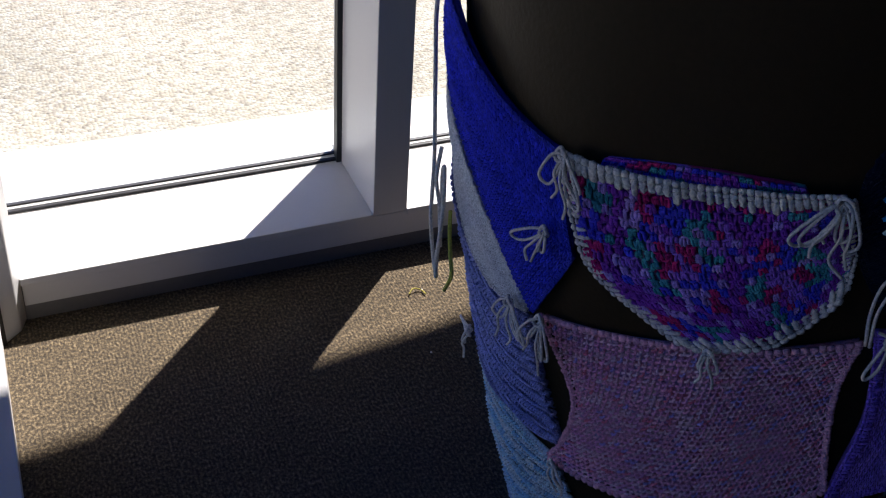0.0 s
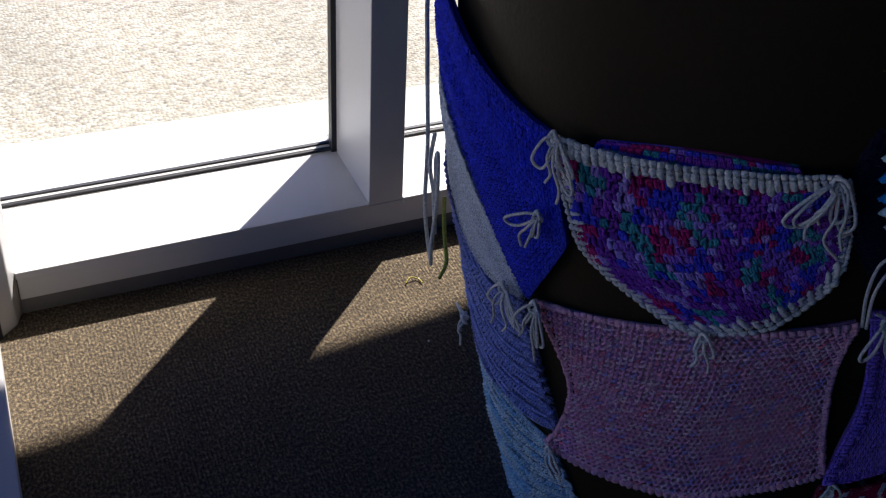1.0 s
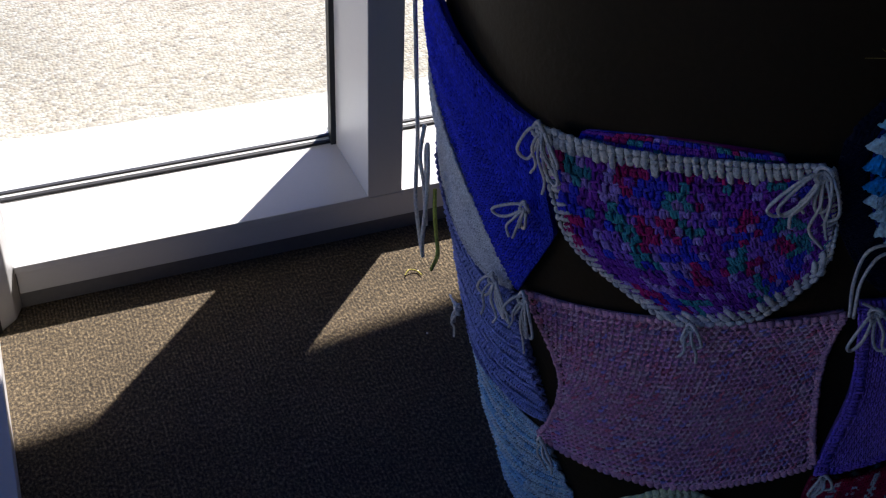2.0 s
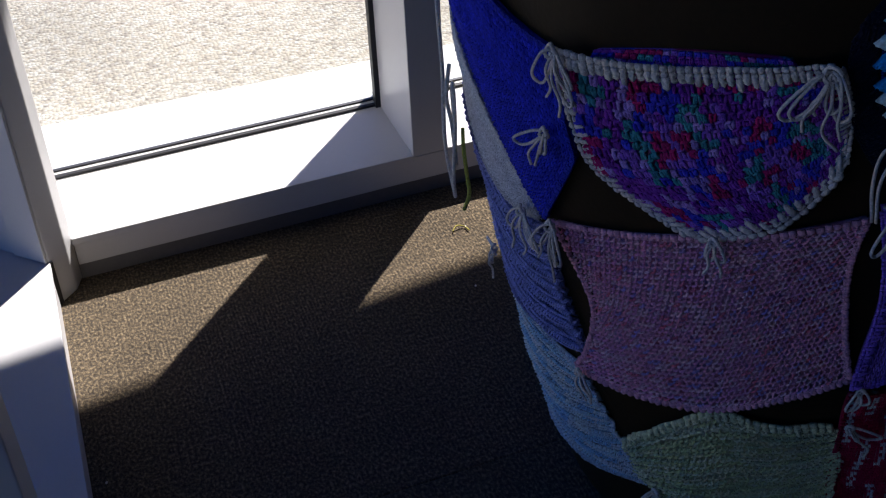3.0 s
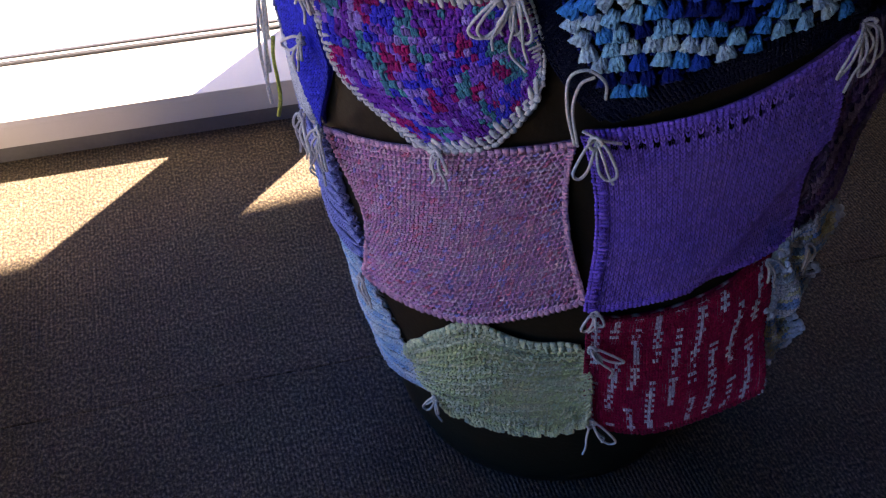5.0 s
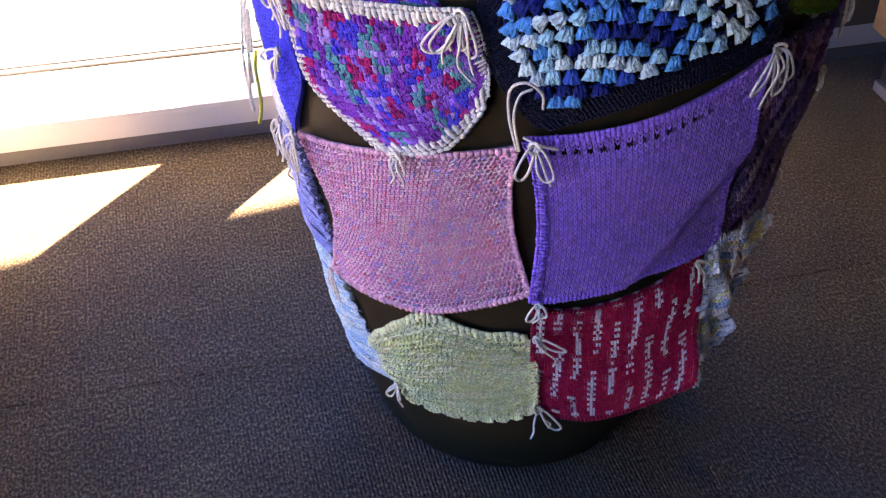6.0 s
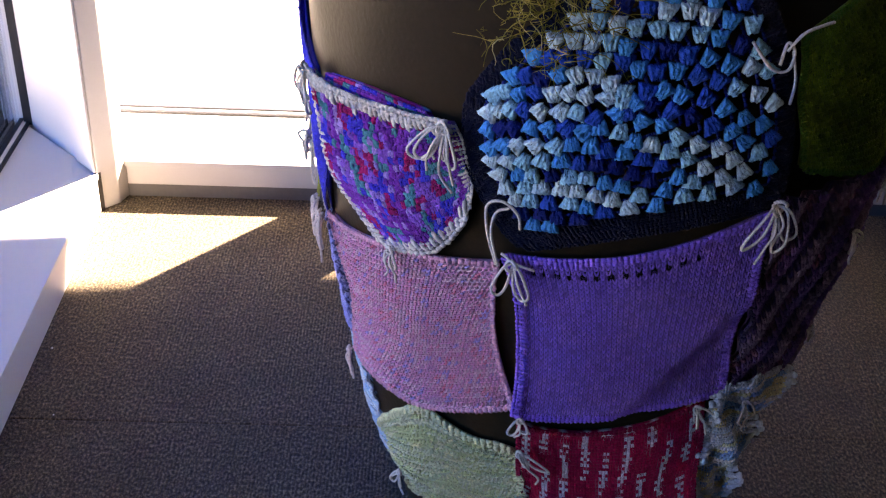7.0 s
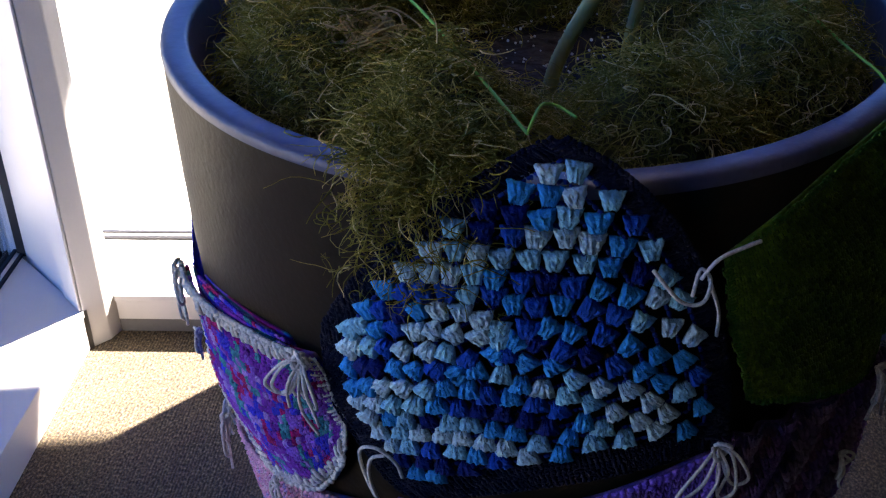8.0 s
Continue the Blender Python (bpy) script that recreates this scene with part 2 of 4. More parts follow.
# unseen wall added to shut out light from farther west
part("pier", box_bm(-0.27, W_FACE, SOUTH - 0.2, -0.63, SILL - 0.004, 2.5), DIM_WALL, west, "plain dark wall")
# unseen walls and ceiling added to close the room and keep it dim
structure(part("wall_east", box_bm(EAST, EAST + 0.2, SOUTH - 0.2, N_FACE + 0.16, -0.16, HIGH + 0.1), DIM_WALL, None), "unseen dark wall closing the room", "wall")
structure(part("wall_south", box_bm(-0.27, EAST + 0.2, SOUTH - 0.2, SOUTH, -0.16, HIGH + 0.1), DIM_WALL, None), "unseen dark wall closing the room", "wall")
structure(part("ceiling", box_bm(-0.27, EAST + 0.2, SOUTH - 0.2, 1.83, HIGH, 3.0), CEILING, None), "unseen dark ceiling", "ceiling")
canopy = [(-0.3, SOUTH - 0.3), (5.2, SOUTH - 0.3), (5.2, 3.46 + 0.157 * 3.13), (-0.3, 3.46 - 0.157 * 2.37)]
structure(part("roof", prism_bm(canopy, 3.0, 3.25), CONCRETE, None), "flat roof overhang outside above the windows", "roof")

# corner post between the two window walls
post = structure(part("corner_post", prism_bm([(-0.032, 1.520), (-0.004, 1.548), (0.007, 1.577), (-0.180, 1.765), (-0.180, 1.83), (-0.27, 1.83), (-0.27, 1.70), (-0.207, 1.698)], 0.0, 2.5, 0.002), ALUMINIUM, None), "white painted aluminium corner post with an angled reveal", "post")
part("cover_strip", prism_bm([(-0.036, 1.517), (-0.078, 1.5585), (-0.0755, 1.561), (-0.0335, 1.5195)], SILL + 0.002, 2.5, 0.0008), ALUMINIUM, post, "thin cover strip")
part("joint", prism_bm([(-0.036, 1.5165), (-0.026, 1.5225), (-0.0265, 1.5255), (-0.036, 1.5205)], 0.0, SILL, 0.0), GASKET, post, "dark joint")


def window(name, along, a0, a1, label):
    """A fixed pane between two uprights: sill, gaskets, bead and glass. along: 'x' on the north wall, 'y' on the west."""
    w = structure(empty(name), label, "window")

    def b(n, lo, hi, d0, d1, z0, z1, mat, text="", bev=0.0):
        if along == "x":
            return part(n, box_bm(lo, hi, N_FACE + d0, N_FACE + d1, z0, z1, bev), mat, w, text)
        return part(n, box_bm(W_FACE - d1, W_FACE - d0, lo, hi, z0, z1, bev), mat, w, text)

    g = 0.195 if along == "x" else 0.182
    if along == "x":
        near = max(a0, 0.007)
        part("window_sill", prism_bm([(near, N_FACE - 0.002), (a1, N_FACE - 0.002), (a1, N_FACE + g + 0.05), (a0, N_FACE + g + 0.05), (a0, N_FACE + (g if a0 < 0 else -0.002))][:5 if a0 < 0 else 4], SILL - 0.012, SILL, 0.0012), ALUMINIUM, w, "white aluminium sill")
    else:
        outline = [(W_FACE + 0.002, a0), (W_FACE + 0.002, a1), (W_FACE - g - 0.02, a1 + (0.19 if a1 > 1.4 else 0)), (W_FACE - g - 0.02, a0)]
        part("window_sill", prism_bm(outline, SILL - 0.012, SILL, 0.0012), ALUMINIUM, w, "white aluminium sill")
    top = a1 + (0.17 if along == "y" and a1 > 1.4 else 0)
    b("gasket", a0, top, g - 0.016, g - 0.010, SILL, SILL + 0.005, GASKET, "black rubber gasket")
    b("bead", a0, top, g - 0.010, g - 0.003, SILL, SILL + 0.006, ALUMINIUM, "glazing bead")
    b("gasket", a0, top, g - 0.003, g + 0.004, SILL, SILL + 0.009, GASKET, "black rubber gasket")
    if name != "window_1":
        b("gasket", a0, a0 + 0.009, g - 0.022, g - 0.006, SILL, 2.5, GASKET, "black rubber gasket")
    b("gasket", top - 0.009, top, g - 0.022, g - 0.006, SILL, 2.5, GASKET, "black rubber gasket")
    pane = b("pane", a0, top, g + 0.004, g + 0.010, SILL, 2.5, GLASS, "clear glass")
    pane.visible_shadow = False
    if along == "x":
        skewed(w)
    return w


def mullion(name, along, a0, a1):
    if along == "x":
        bm = box_bm(a0, a1, N_FACE, 1.80, SILL - 0.004, 2.5, 0.0015)
    else:
        bm = box_bm(-0.245, W_FACE, a0, a1, SILL - 0.004, 2.5, 0.0015)
    ob = structure(part(name, bm, ALUMINIUM, None), "white painted aluminium window mullion", "mullion")
    if along == "x":
        skewed(ob)
    return ob


window("window_1", "x", -0.180, 0.556, "floor-level window with white sill beside the corner post")
mullion("mullion_1", "x", 0.556, 0.615)
window("window_2", "x", 0.615, 1.172, "floor-level window behind the planter")
mullion("mullion_2", "x", 1.172, 1.231)
part("pier", box_bm(1.231, EAST + 0.2, N_FACE + 0.001, 1.83, SILL - 0.004, 2.5), DIM_WALL, north, "plain dark wall")
skewed(north)
window("window_3", "y", 0.70, 1.522, "floor-level west window with sunlit white sill")
mullion("mullion_3", "y", 0.64, 0.70)
window("window_4", "y", -0.63, 0.64, "floor-level west window")

# ---- planter ----
CX, CY = 0.722, 0.882
PROFILE_Z = np.array([0, 0.03, 0.1, 0.2, 0.3, 0.4, 0.5, 0.6, 0.7, 0.85, 1.2])
PROFILE_R = np.array([0.172, 0.185, 0.205, 0.232, 0.250, 0.266, 0.281, 0.293, 0.301, 0.305, 0.305])


def pot_r(z):
    return np.interp(z, PROFILE_Z, PROFILE_R)


def bulge(theta):
    """The shell is a little out of round on the window side (degrees, -360 to 0)."""
    return 0.010 * np.exp(-((theta + 208) / 22.0) ** 2)


def on_pot(theta, z, out=0.0):
    """A place on the planter's side: degrees round its axis, height, and metres out from the side."""
    a, r = np.radians(theta), pot_r(z) + bulge(np.asarray(theta)) + out
    return np.stack([CX + r * np.cos(a), CY + r * np.sin(a), np.broadcast_to(z, np.shape(a)) + 0.0 * a], -1)


def revolve_bm(rz, sides=128):
    bm = bmesh.new()
    turns = [(math.cos(2 * math.pi * i / sides), math.sin(2 * math.pi * i / sides), float(bulge(360 * i / sides - 360))) for i in range(sides)]
    rings = [[bm.verts.new(((r + b) * c, (r + b) * q, z)) for c, q, b in turns] for r, z in rz]
    for a, b in zip(rings, rings[1:]):
        for i in range(sides):
            j = (i + 1) % sides
            bm.faces.new((a[i], a[j], b[j], b[i])).smooth = True
    return bm


planter = tagged(empty("planter", (CX, CY, 0)), "large round dark taupe planter wrapped in knitted squares on the carpet", "planter")
side = [(0.02, 0.0), (0.166, 0.0), (0.172, 0.004)] + [(float(pot_r(z)), z) for z in np.linspace(0.03, 0.862, 28)]
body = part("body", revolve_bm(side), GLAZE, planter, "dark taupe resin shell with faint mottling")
part("rim", revolve_bm([(0.3052, 0.860), (0.3058, 0.864), (0.3045, 0.868), (0.302, 0.8695), (0.296, 0.870), (0.286, 0.8695), (0.2835, 0.868), (0.2825, 0.862), (0.276, 0.78), (0.270, 0.70)]), SKYLIT_LIP, planter, "flat rolled lip, coloured blue-grey for the sky's light")
sb = bmesh.new()
bmesh.ops.create_circle(sb, cap_ends=True, segments=64, radius=0.276, matrix=Matrix.Translation((0, 0, 0.80)))
bmesh.ops.triangulate(sb, faces=sb.faces[:])
bmesh.ops.subdivide_edges(sb, edges=sb.edges[:], cuts=5, use_grid_fill=True)
for v in sb.verts:
    v.co.z += 0.016 * noise.noise(v.co * 22) + 0.008 * noise.noise(v.co * 60)
part("soil", sb, SOIL, planter, "dark potting soil")


# ---- wool: stitches, squares, ties ----
def curve3(a, m, b, s, sharp=0.0):
    """A quadratic through a, m (half way) and b, or towards two straight lines where it is sharp."""
    a, m, b = (np.array(p, float) for p in (a, m, b))
    s = np.asarray(s)[..., None]
    straight = np.where(s < 0.5, a + (m - a) * 2 * s, m + (b - m) * (2 * s - 1))
    return (1 - sharp) * (a * (2 * s - 1) * (s - 1) + m * 4 * s * (1 - s) + b * s * (2 * s - 1)) + sharp * straight


class Patch:
    """A square of cloth on the planter's side. ring: corners and side middles, clockwise from the upper left, as (degrees, height)."""

    def __init__(self, ring, out=0.007, flare=(0.0, 0.0, 0.0, 0.0), wave=0.002, seed=0.0, ripple=(0.0, 1.0, 0.0), bend=1.0, crease=(0.0, 1.0, 1.0, 1.0, 0.1), dip=(0.0, 0.5, 0.2), hem=(0.0, 6), vee=(0.0, 0.0, 0.0, 0.0)):
        self.ring, self.out, self.flare, self.wave, self.seed, self.ripple, self.bend, self.crease, self.dip, self.hem, self.vee = ring, out, flare, wave, seed, ripple, bend, crease, dip, hem, vee

    def at(self, u, v, lift=0.0):
        tl, t, tr, r, br, b, bl, l = self.ring
        u, v = np.broadcast_arrays(np.asarray(u, float), np.asarray(v, float))
        uu, vv = u[..., None], v[..., None]
        k = self.vee
        edge = (1 - vv) * curve3(tl, t, tr, u, k[0]) + vv * curve3(bl, b, br, u, k[2]) + (1 - uu) * curve3(tl, l, bl, v, k[3]) + uu * curve3(tr, r, br, v, k[1])
        flat = (1 - uu) * (1 - vv) * np.array(tl) + uu * (1 - vv) * np.array(tr) + (1 - uu) * vv * np.array(bl) + uu * vv * np.array(br)
        q = edge - flat
        drop = self.dip[0] * np.exp(-((u - self.dip[1]) / self.dip[2]) ** 2) * (1 - v) ** 2 + self.hem[0] * np.abs(np.sin(math.pi * self.hem[1] * u)) * np.clip(v, 0, 1) ** 5
        q = np.concatenate([q[..., :1], q[..., 1:] - drop[..., None]], -1)
        f, lu, ru = self.flare, np.minimum(np.clip(1 - u, 0, 1) ** self.bend, 0.52 if self.bend > 1 else 1.0), np.clip(u, 0, 1) ** self.bend
        off = self.out + (f[0] * lu + f[1] * ru) * (1 - v) + (f[2] * ru + f[3] * lu) * v
        off = off + self.wave * (np.sin(7 * u + 4 * v + self.seed) + np.sin(11 * v - 5 * u + 2 * self.seed))
        rp = self.ripple
        off = off + rp[0] * np.sin(2 * math.pi * rp[1] * (v + (rp[3] if len(rp) > 3 else 0.0) * u) + rp[2] * np.sin(6 * u))
        k = self.crease
        off = off + k[0] / (1 + np.exp(-(k[1] * u + k[2] * v - k[3]) / k[4]))
        return on_pot(q[..., 0], q[..., 1], off + lift)


fray = np.random.default_rng(77)


def lobes(p0, p1, nrm, width, high, col):
    """Fat strands of yarn from p0 to p1, arched along nrm: arrays of vertices, faces and colours."""
    n = len(p0)
    d = p1 - p0
    length = np.linalg.norm(d, axis=1, keepdims=True) + 1e-9
    side = np.cross(d / length, nrm)
    side /= np.linalg.norm(side, axis=1, keepdims=True) + 1e-9
    width = np.broadcast_to(np.asarray(width, float), (n,))[:, None]
    high = np.broadcast_to(np.asarray(high, float), (n,))[:, None]
    rings = [(0.0, 0.0, 0.0), (0.16, 0.8, 0.65), (0.5, 1.0, 1.0), (0.84, 0.8, 0.65), (1.0, 0.0, 0.0)]
    vs = [p0]
    for s, fat, arch in rings[1:4]:
        c = p0 + d * s + nrm * high * 0.55 * arch
        for k in range(5):
            a = 2 * math.pi * k / 5 + 0.3
            vs.append(c + side * (math.cos(a) * fat) * width + nrm * (math.sin(a) * fat) * high * 0.6)
    vs.append(p1)
    v = np.stack(vs, 1)
    v[:, 1:16] += fray.normal(0, 0.07, (n, 15, 1)) * nrm[:, None] * high[:, None] + fray.normal(0, 0.07, (n, 15, 1)) * side[:, None] * width[:, None]
    f = []
    for k in range(5):
        j = (k + 1) % 5
        f.append((0, 1 + k, 1 + j))
        for r in (1, 6):
            f.append((r + k, r + 5 + k, r + 5 + j))
            f.append((r + k, r + 5 + j, r + j))
        f.append((11 + k, 16, 11 + j))
    faces = (np.array(f)[None] + (np.arange(n) * 17)[:, None, None]).reshape(-1, 3)
    return v.reshape(-1, 3), faces, np.repeat(col, 17, axis=0)


def gather(pieces):
    vs, fs, cs, k = [], [], [], 0
    for v, f, c in pieces:
        vs.append(v), fs.append(f + k), cs.append(c)
        k += len(v)
    return np.concatenate(vs), np.concatenate(fs), np.concatenate(cs)


STITCH = {
    "stockinette": [((0.0, 0.66), (-0.38, -0.60)), ((0.0, 0.66), (0.38, -0.60))],
    "garter": [((-0.52, 0.12), (0.52, -0.12)), ((0.40, -0.15), (0.60, -0.75))],
    "crochet": [((-0.34, 0.58), (-0.24, -0.48)), ((0.0, 0.60), (0.04, -0.50)), ((0.30, 0.55), (0.30, -0.48)), ((-0.48, -0.42), (0.48, -0.52))],
    "single": [((-0.22, 0.55), (-0.22, -0.45)), ((0.24, 0.55), (0.20, -0.45)), ((-0.5, -0.45), (0.5, -0.40))],
}


def frames(patch, u, v, du, dv, lift=0.0):
    eu = patch.at(u + du / 2, v, lift) - patch.at(u - du / 2, v, lift)
    ev = patch.at(u, v + dv / 2, lift) - patch.at(u, v - dv / 2, lift)
    n = np.cross(ev, eu)
    n /= np.linalg.norm(n, axis=1, keepdims=True) + 1e-9
    c = patch.at(u, v, lift)
    axis = np.stack([c[:, 0] - CX, c[:, 1] - CY, 0 * c[:, 2]], 1)
    n *= np.sign((n * axis).sum(1, keepdims=True) + 1e-12)
    return c, eu, ev, n


def stitches(patch, nu, nv, style, color, rng, fat=0.23, stagger=0.0, keep=None, jitter=0.05, lift=0.0):
    """Every stitch of a square, row by row."""
    j, i = (a.ravel() for a in np.meshgrid(np.arange(nv), np.arange(nu), indexing="ij"))
    u = (i + 0.5 + stagger * ((j % 2) - 0.5)) / nu
    v = (j + 0.5) / nv
    ok = (u > 0.2 / nu) & (u < 1 - 0.2 / nu)
    if keep is not None:
        ok &= keep(u, v)
    u, v, i, j = u[ok], v[ok], i[ok], j[ok]
    c, eu, ev, n = frames(patch, u, v, 1 / nu, 1 / nv, lift)
    w = np.linalg.norm(eu, axis=1)
    col = color(u, v, i, j, rng)
    out = []
    for (a, b), (x, y) in STITCH[style]:
        ja = rng.normal(0, jitter, (4, len(u), 1))
        p0 = c + eu * (a + ja[0]) + ev * (b + ja[1])
        p1 = c + eu * (x + ja[2]) + ev * (y + ja[3])
        shade = 1 + rng.normal(0, 0.05, (len(u), 1))
        out.append(lobes(p0, p1, n, w * fat * (1 + rng.normal(0, 0.08, len(u))), w * fat * 2.0, np.clip(col * shade, 0, 0.9)))
    return gather(out)


def sheet(patch, nu, nv, color, rng, lift=-0.0035, thick=0.002, hole=None):
    """The web of yarn behind the stitches."""
    v, u = np.meshgrid(np.linspace(0, 1, nv + 1), np.linspace(0, 1, nu + 1), indexing="ij")
    top, bottom = patch.at(u, v, lift).reshape(-1, 3), patch.at(u, v, lift - thick).reshape(-1, 3)
    m = len(top)
    f = []
    for j in range(nv):
        for i in range(nu):
            if hole and hole(i, j):
                continue
            a = j * (nu + 1) + i
            f += [(a, a + nu + 1, a + nu + 2), (a, a + nu + 2, a + 1), (m + a, m + a + nu + 2, m + a + nu + 1), (m + a, m + a + 1, m + a + nu + 2)]
    rim = [j * (nu + 1) for j in range(nv + 1)] + [nv * (nu + 1) + i for i in range(1, nu + 1)] + [j * (nu + 1) + nu for j in range(nv - 1, -1, -1)] + [i for i in range(nu - 1, 0, -1)]
    for a, b in zip(rim, rim[1:] + rim[:1]):
        f += [(a, m + a, m + b), (a, m + b, b)]
    uu, vv = u.ravel(), v.ravel()
    c = color(uu, vv, (uu * 20).astype(int), (vv * 20).astype(int), rng)
    return np.concatenate([top, bottom]), np.array(f), np.concatenate([c, c])


def border(patch, sides, count, width, col, rng, fat=0.32, lift=0.001, scallop=0.0, posts=True):
    """A crocheted edge along the named sides: short posts across it and a chain along its outside."""
    out = []
    for s in sides:
        k = np.arange(count)
        a = (k + 0.5) / count
        z, o = np.zeros(count), np.ones(count)
        u, v = {"top": (a, z), "bottom": (a, o), "left": (z, a), "right": (o, a)}[s]
        step = 0.02
        inside = {"top": (0, step), "bottom": (0, -step), "left": (step, 0), "right": (-step, 0)}[s]
        p = patch.at(u, v, lift)
        q = patch.at(u + inside[0], v + inside[1], lift)
        inn = (q - p) / (np.linalg.norm(q - p, axis=1, keepdims=True) + 1e-9)
        along = np.gradient(p, axis=0)
        n = np.cross(inn, along)
        n /= np.linalg.norm(n, axis=1, keepdims=True) + 1e-9
        axis = np.stack([p[:, 0] - CX, p[:, 1] - CY, 0 * p[:, 2]], 1)
        n *= np.sign((n * axis).sum(1, keepdims=True) + 1e-12)
        w = np.linalg.norm(along, axis=1)
        c = np.clip(np.tile(col, (count, 1)) * (1 + rng.normal(0, 0.06, (count, 1))), 0, 0.9)
        push = (scallop * np.abs(np.sin(np.pi * a * count / 5)))[:, None] if scallop else 0.0
        if posts:
            out.append(lobes(p - inn * (width * 0.35 + push) + rng.normal(0, 0.0006, p.shape), p + inn * width * (0.85 + rng.normal(0, 0.22, (count, 1))), n, w * fat * (1 + rng.normal(0, 0.14, count)), w * fat * 1.1 * (1 + rng.normal(0, 0.2, count)), c))
        out.append(lobes(p - along * 0.58 - inn * (width * 0.4 + push), p + along * 0.58 - inn * (width * 0.4 + push) + rng.normal(0, 0.0005, p.shape), n, w * fat * 1.05, w * fat * 1.2, c))
        if posts:
            row = inn * width * 0.42
            out.append(lobes(p - along * 0.5 + row, p + along * 0.55 + row, n, w * fat * 0.7, w * fat * 0.6, c))
            out.append(lobes(p - along * 0.55, p + along * 0.55, n, w * fat * 0.8, w * fat * 1.0, c))
    return gather(out)


def fuzz(patch, count, color, rng, long=0.0035, wide=0.00010, spill=0.01):
    """Loose fibres that stand off the wool: thin three-sided hairs, bent once."""
    u, v = rng.uniform(-spill, 1 + spill, count), rng.uniform(-spill, 1 + spill, count)
    c, eu, ev, n = frames(patch, u, v, 0.02, 0.02, 0.0015)
    eu /= np.linalg.norm(eu, axis=1, keepdims=True)
    ev /= np.linalg.norm(ev, axis=1, keepdims=True)
    a = rng.random(count)[:, None] * 2 * math.pi
    way = eu * np.cos(a) + ev * np.sin(a)
    size = rng.uniform(0.4, 1.2, (count, 1)) * long
    mid, end = c + way * size * 0.45 + n * size * 0.45, c + way * size + n * size * rng.uniform(0.1, 0.8, (count, 1))
    side = np.cross(way, n) * wide
    up = n * wide
    v3 = np.stack([c + side, c - side, c + up, mid + side, mid - side, mid + up, end], 1).reshape(-1, 3)
    f = np.array([(0, 1, 4), (0, 4, 3), (1, 2, 5), (1, 5, 4), (2, 0, 3), (2, 3, 5), (3, 4, 6), (4, 5, 6), (5, 3, 6)])
    faces = (f[None] + (np.arange(count) * 7)[:, None, None]).reshape(-1, 3)
    col = color(np.clip(u, 0, 1), np.clip(v, 0, 1), (u * 20).astype(int), (v * 20).astype(int), rng)
    return v3, faces, np.repeat(np.clip(col * 1.1, 0, 0.9), 7, axis=0)


def plain(*rgb, spread=0.06):
    def color(u, v, i, j, rng):
        return np.clip(np.array(rgb)[None] * (1 + rng.normal(0, spread, (len(u), 1))), 0, 0.9)
    return color


def mixed(palette, weights, run=1.0):
    """Variegated yarn: the colour changes in runs along each row."""
    pal, cum = np.array(palette), np.cumsum(weights) / np.sum(weights)

    def color(u, v, i, j, rng):
        n = len(u)
        pick = np.searchsorted(cum, rng.random(n))
        hold = rng.random(n) > 1.0 / run
        for k in range(1, n):
            if hold[k]:
                pick[k] = pick[k - 1]
        return np.clip(pal[pick] * (1 + rng.normal(0, 0.05, (n, 1))), 0, 0.9)
    return color


def square(name, label, patch, nu, nv, style, color, seed, group="knitted squares on the planter", backing=True, edges=(), edge_label="", hole=None, gap_shade=0.62, **kw):
    """One knitted or crocheted square with its edging, as one thing."""
    rng = np.random.default_rng(seed)
    thing = tagged(empty(name), label, "knitted square", group)
    pieces = [stitches(patch, nu, nv, style, color, rng, **kw)]
    if backing:
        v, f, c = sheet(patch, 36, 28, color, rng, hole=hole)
        # web colour darkened to imitate the shade between stitches
        pieces.append((v, f, c * gap_shade))
    pieces.append(fuzz(patch, 5000, color, rng))
    v, f, c = gather(pieces)
    mesh_part("fabric", v, f, YARN, thing, "", c)
    for sides, count, width, col, more in edges:
        v, f, c = border(patch, sides, count, width, np.array(col), rng, **more)
        mesh_part("edging", v, f, YARN, thing, edge_label, c)
    return thing


ALL = ("top", "right", "bottom", "left")
CREAM = (0.74, 0.70, 0.63)

# crocheted pocket in jewel colours with a white edge
multi = Patch([(-160, .672), (-137.5, .688), (-119.6, .708), (-117.0, .668), (-116.1, .622), (-123.6, .563), (-136, .536), (-153.5, .581)], 0.009, (0, 0, 0, 0), 0.0015, 1.0, vee=(0, 0, 0.5, 0.45))
JEWEL = [(0.50, 0.02, 0.17), (0.07, 0.06, 0.66), (0.08, 0.34, 0.38), (0.34, 0.14, 0.66), (0.26, 0.05, 0.46), (0.46, 0.30, 0.70)]


def jewels(u, v, i, j, rng):
    """Colour pools of dyed yarn, broken by lavender."""
    pal = np.array(JEWEL)
    a, b = np.floor(u * 11 + v * 3 + rng.normal(0, 0.16, len(u))).astype(int), np.floor(v * 6 - u * 4 + rng.normal(0, 0.16, len(u))).astype(int)
    pick = (a * 7 + b * 13 + (a * b) % 5) % 5
    pick = np.where(rng.random(len(u)) < 0.13, 5, pick)
    pick = np.where(rng.random(len(u)) < 0.10, rng.integers(0, 6, len(u)), pick)
    return np.clip(pal[pick] * (1 + rng.normal(0, 0.08, (len(u), 1))), 0, 0.9)


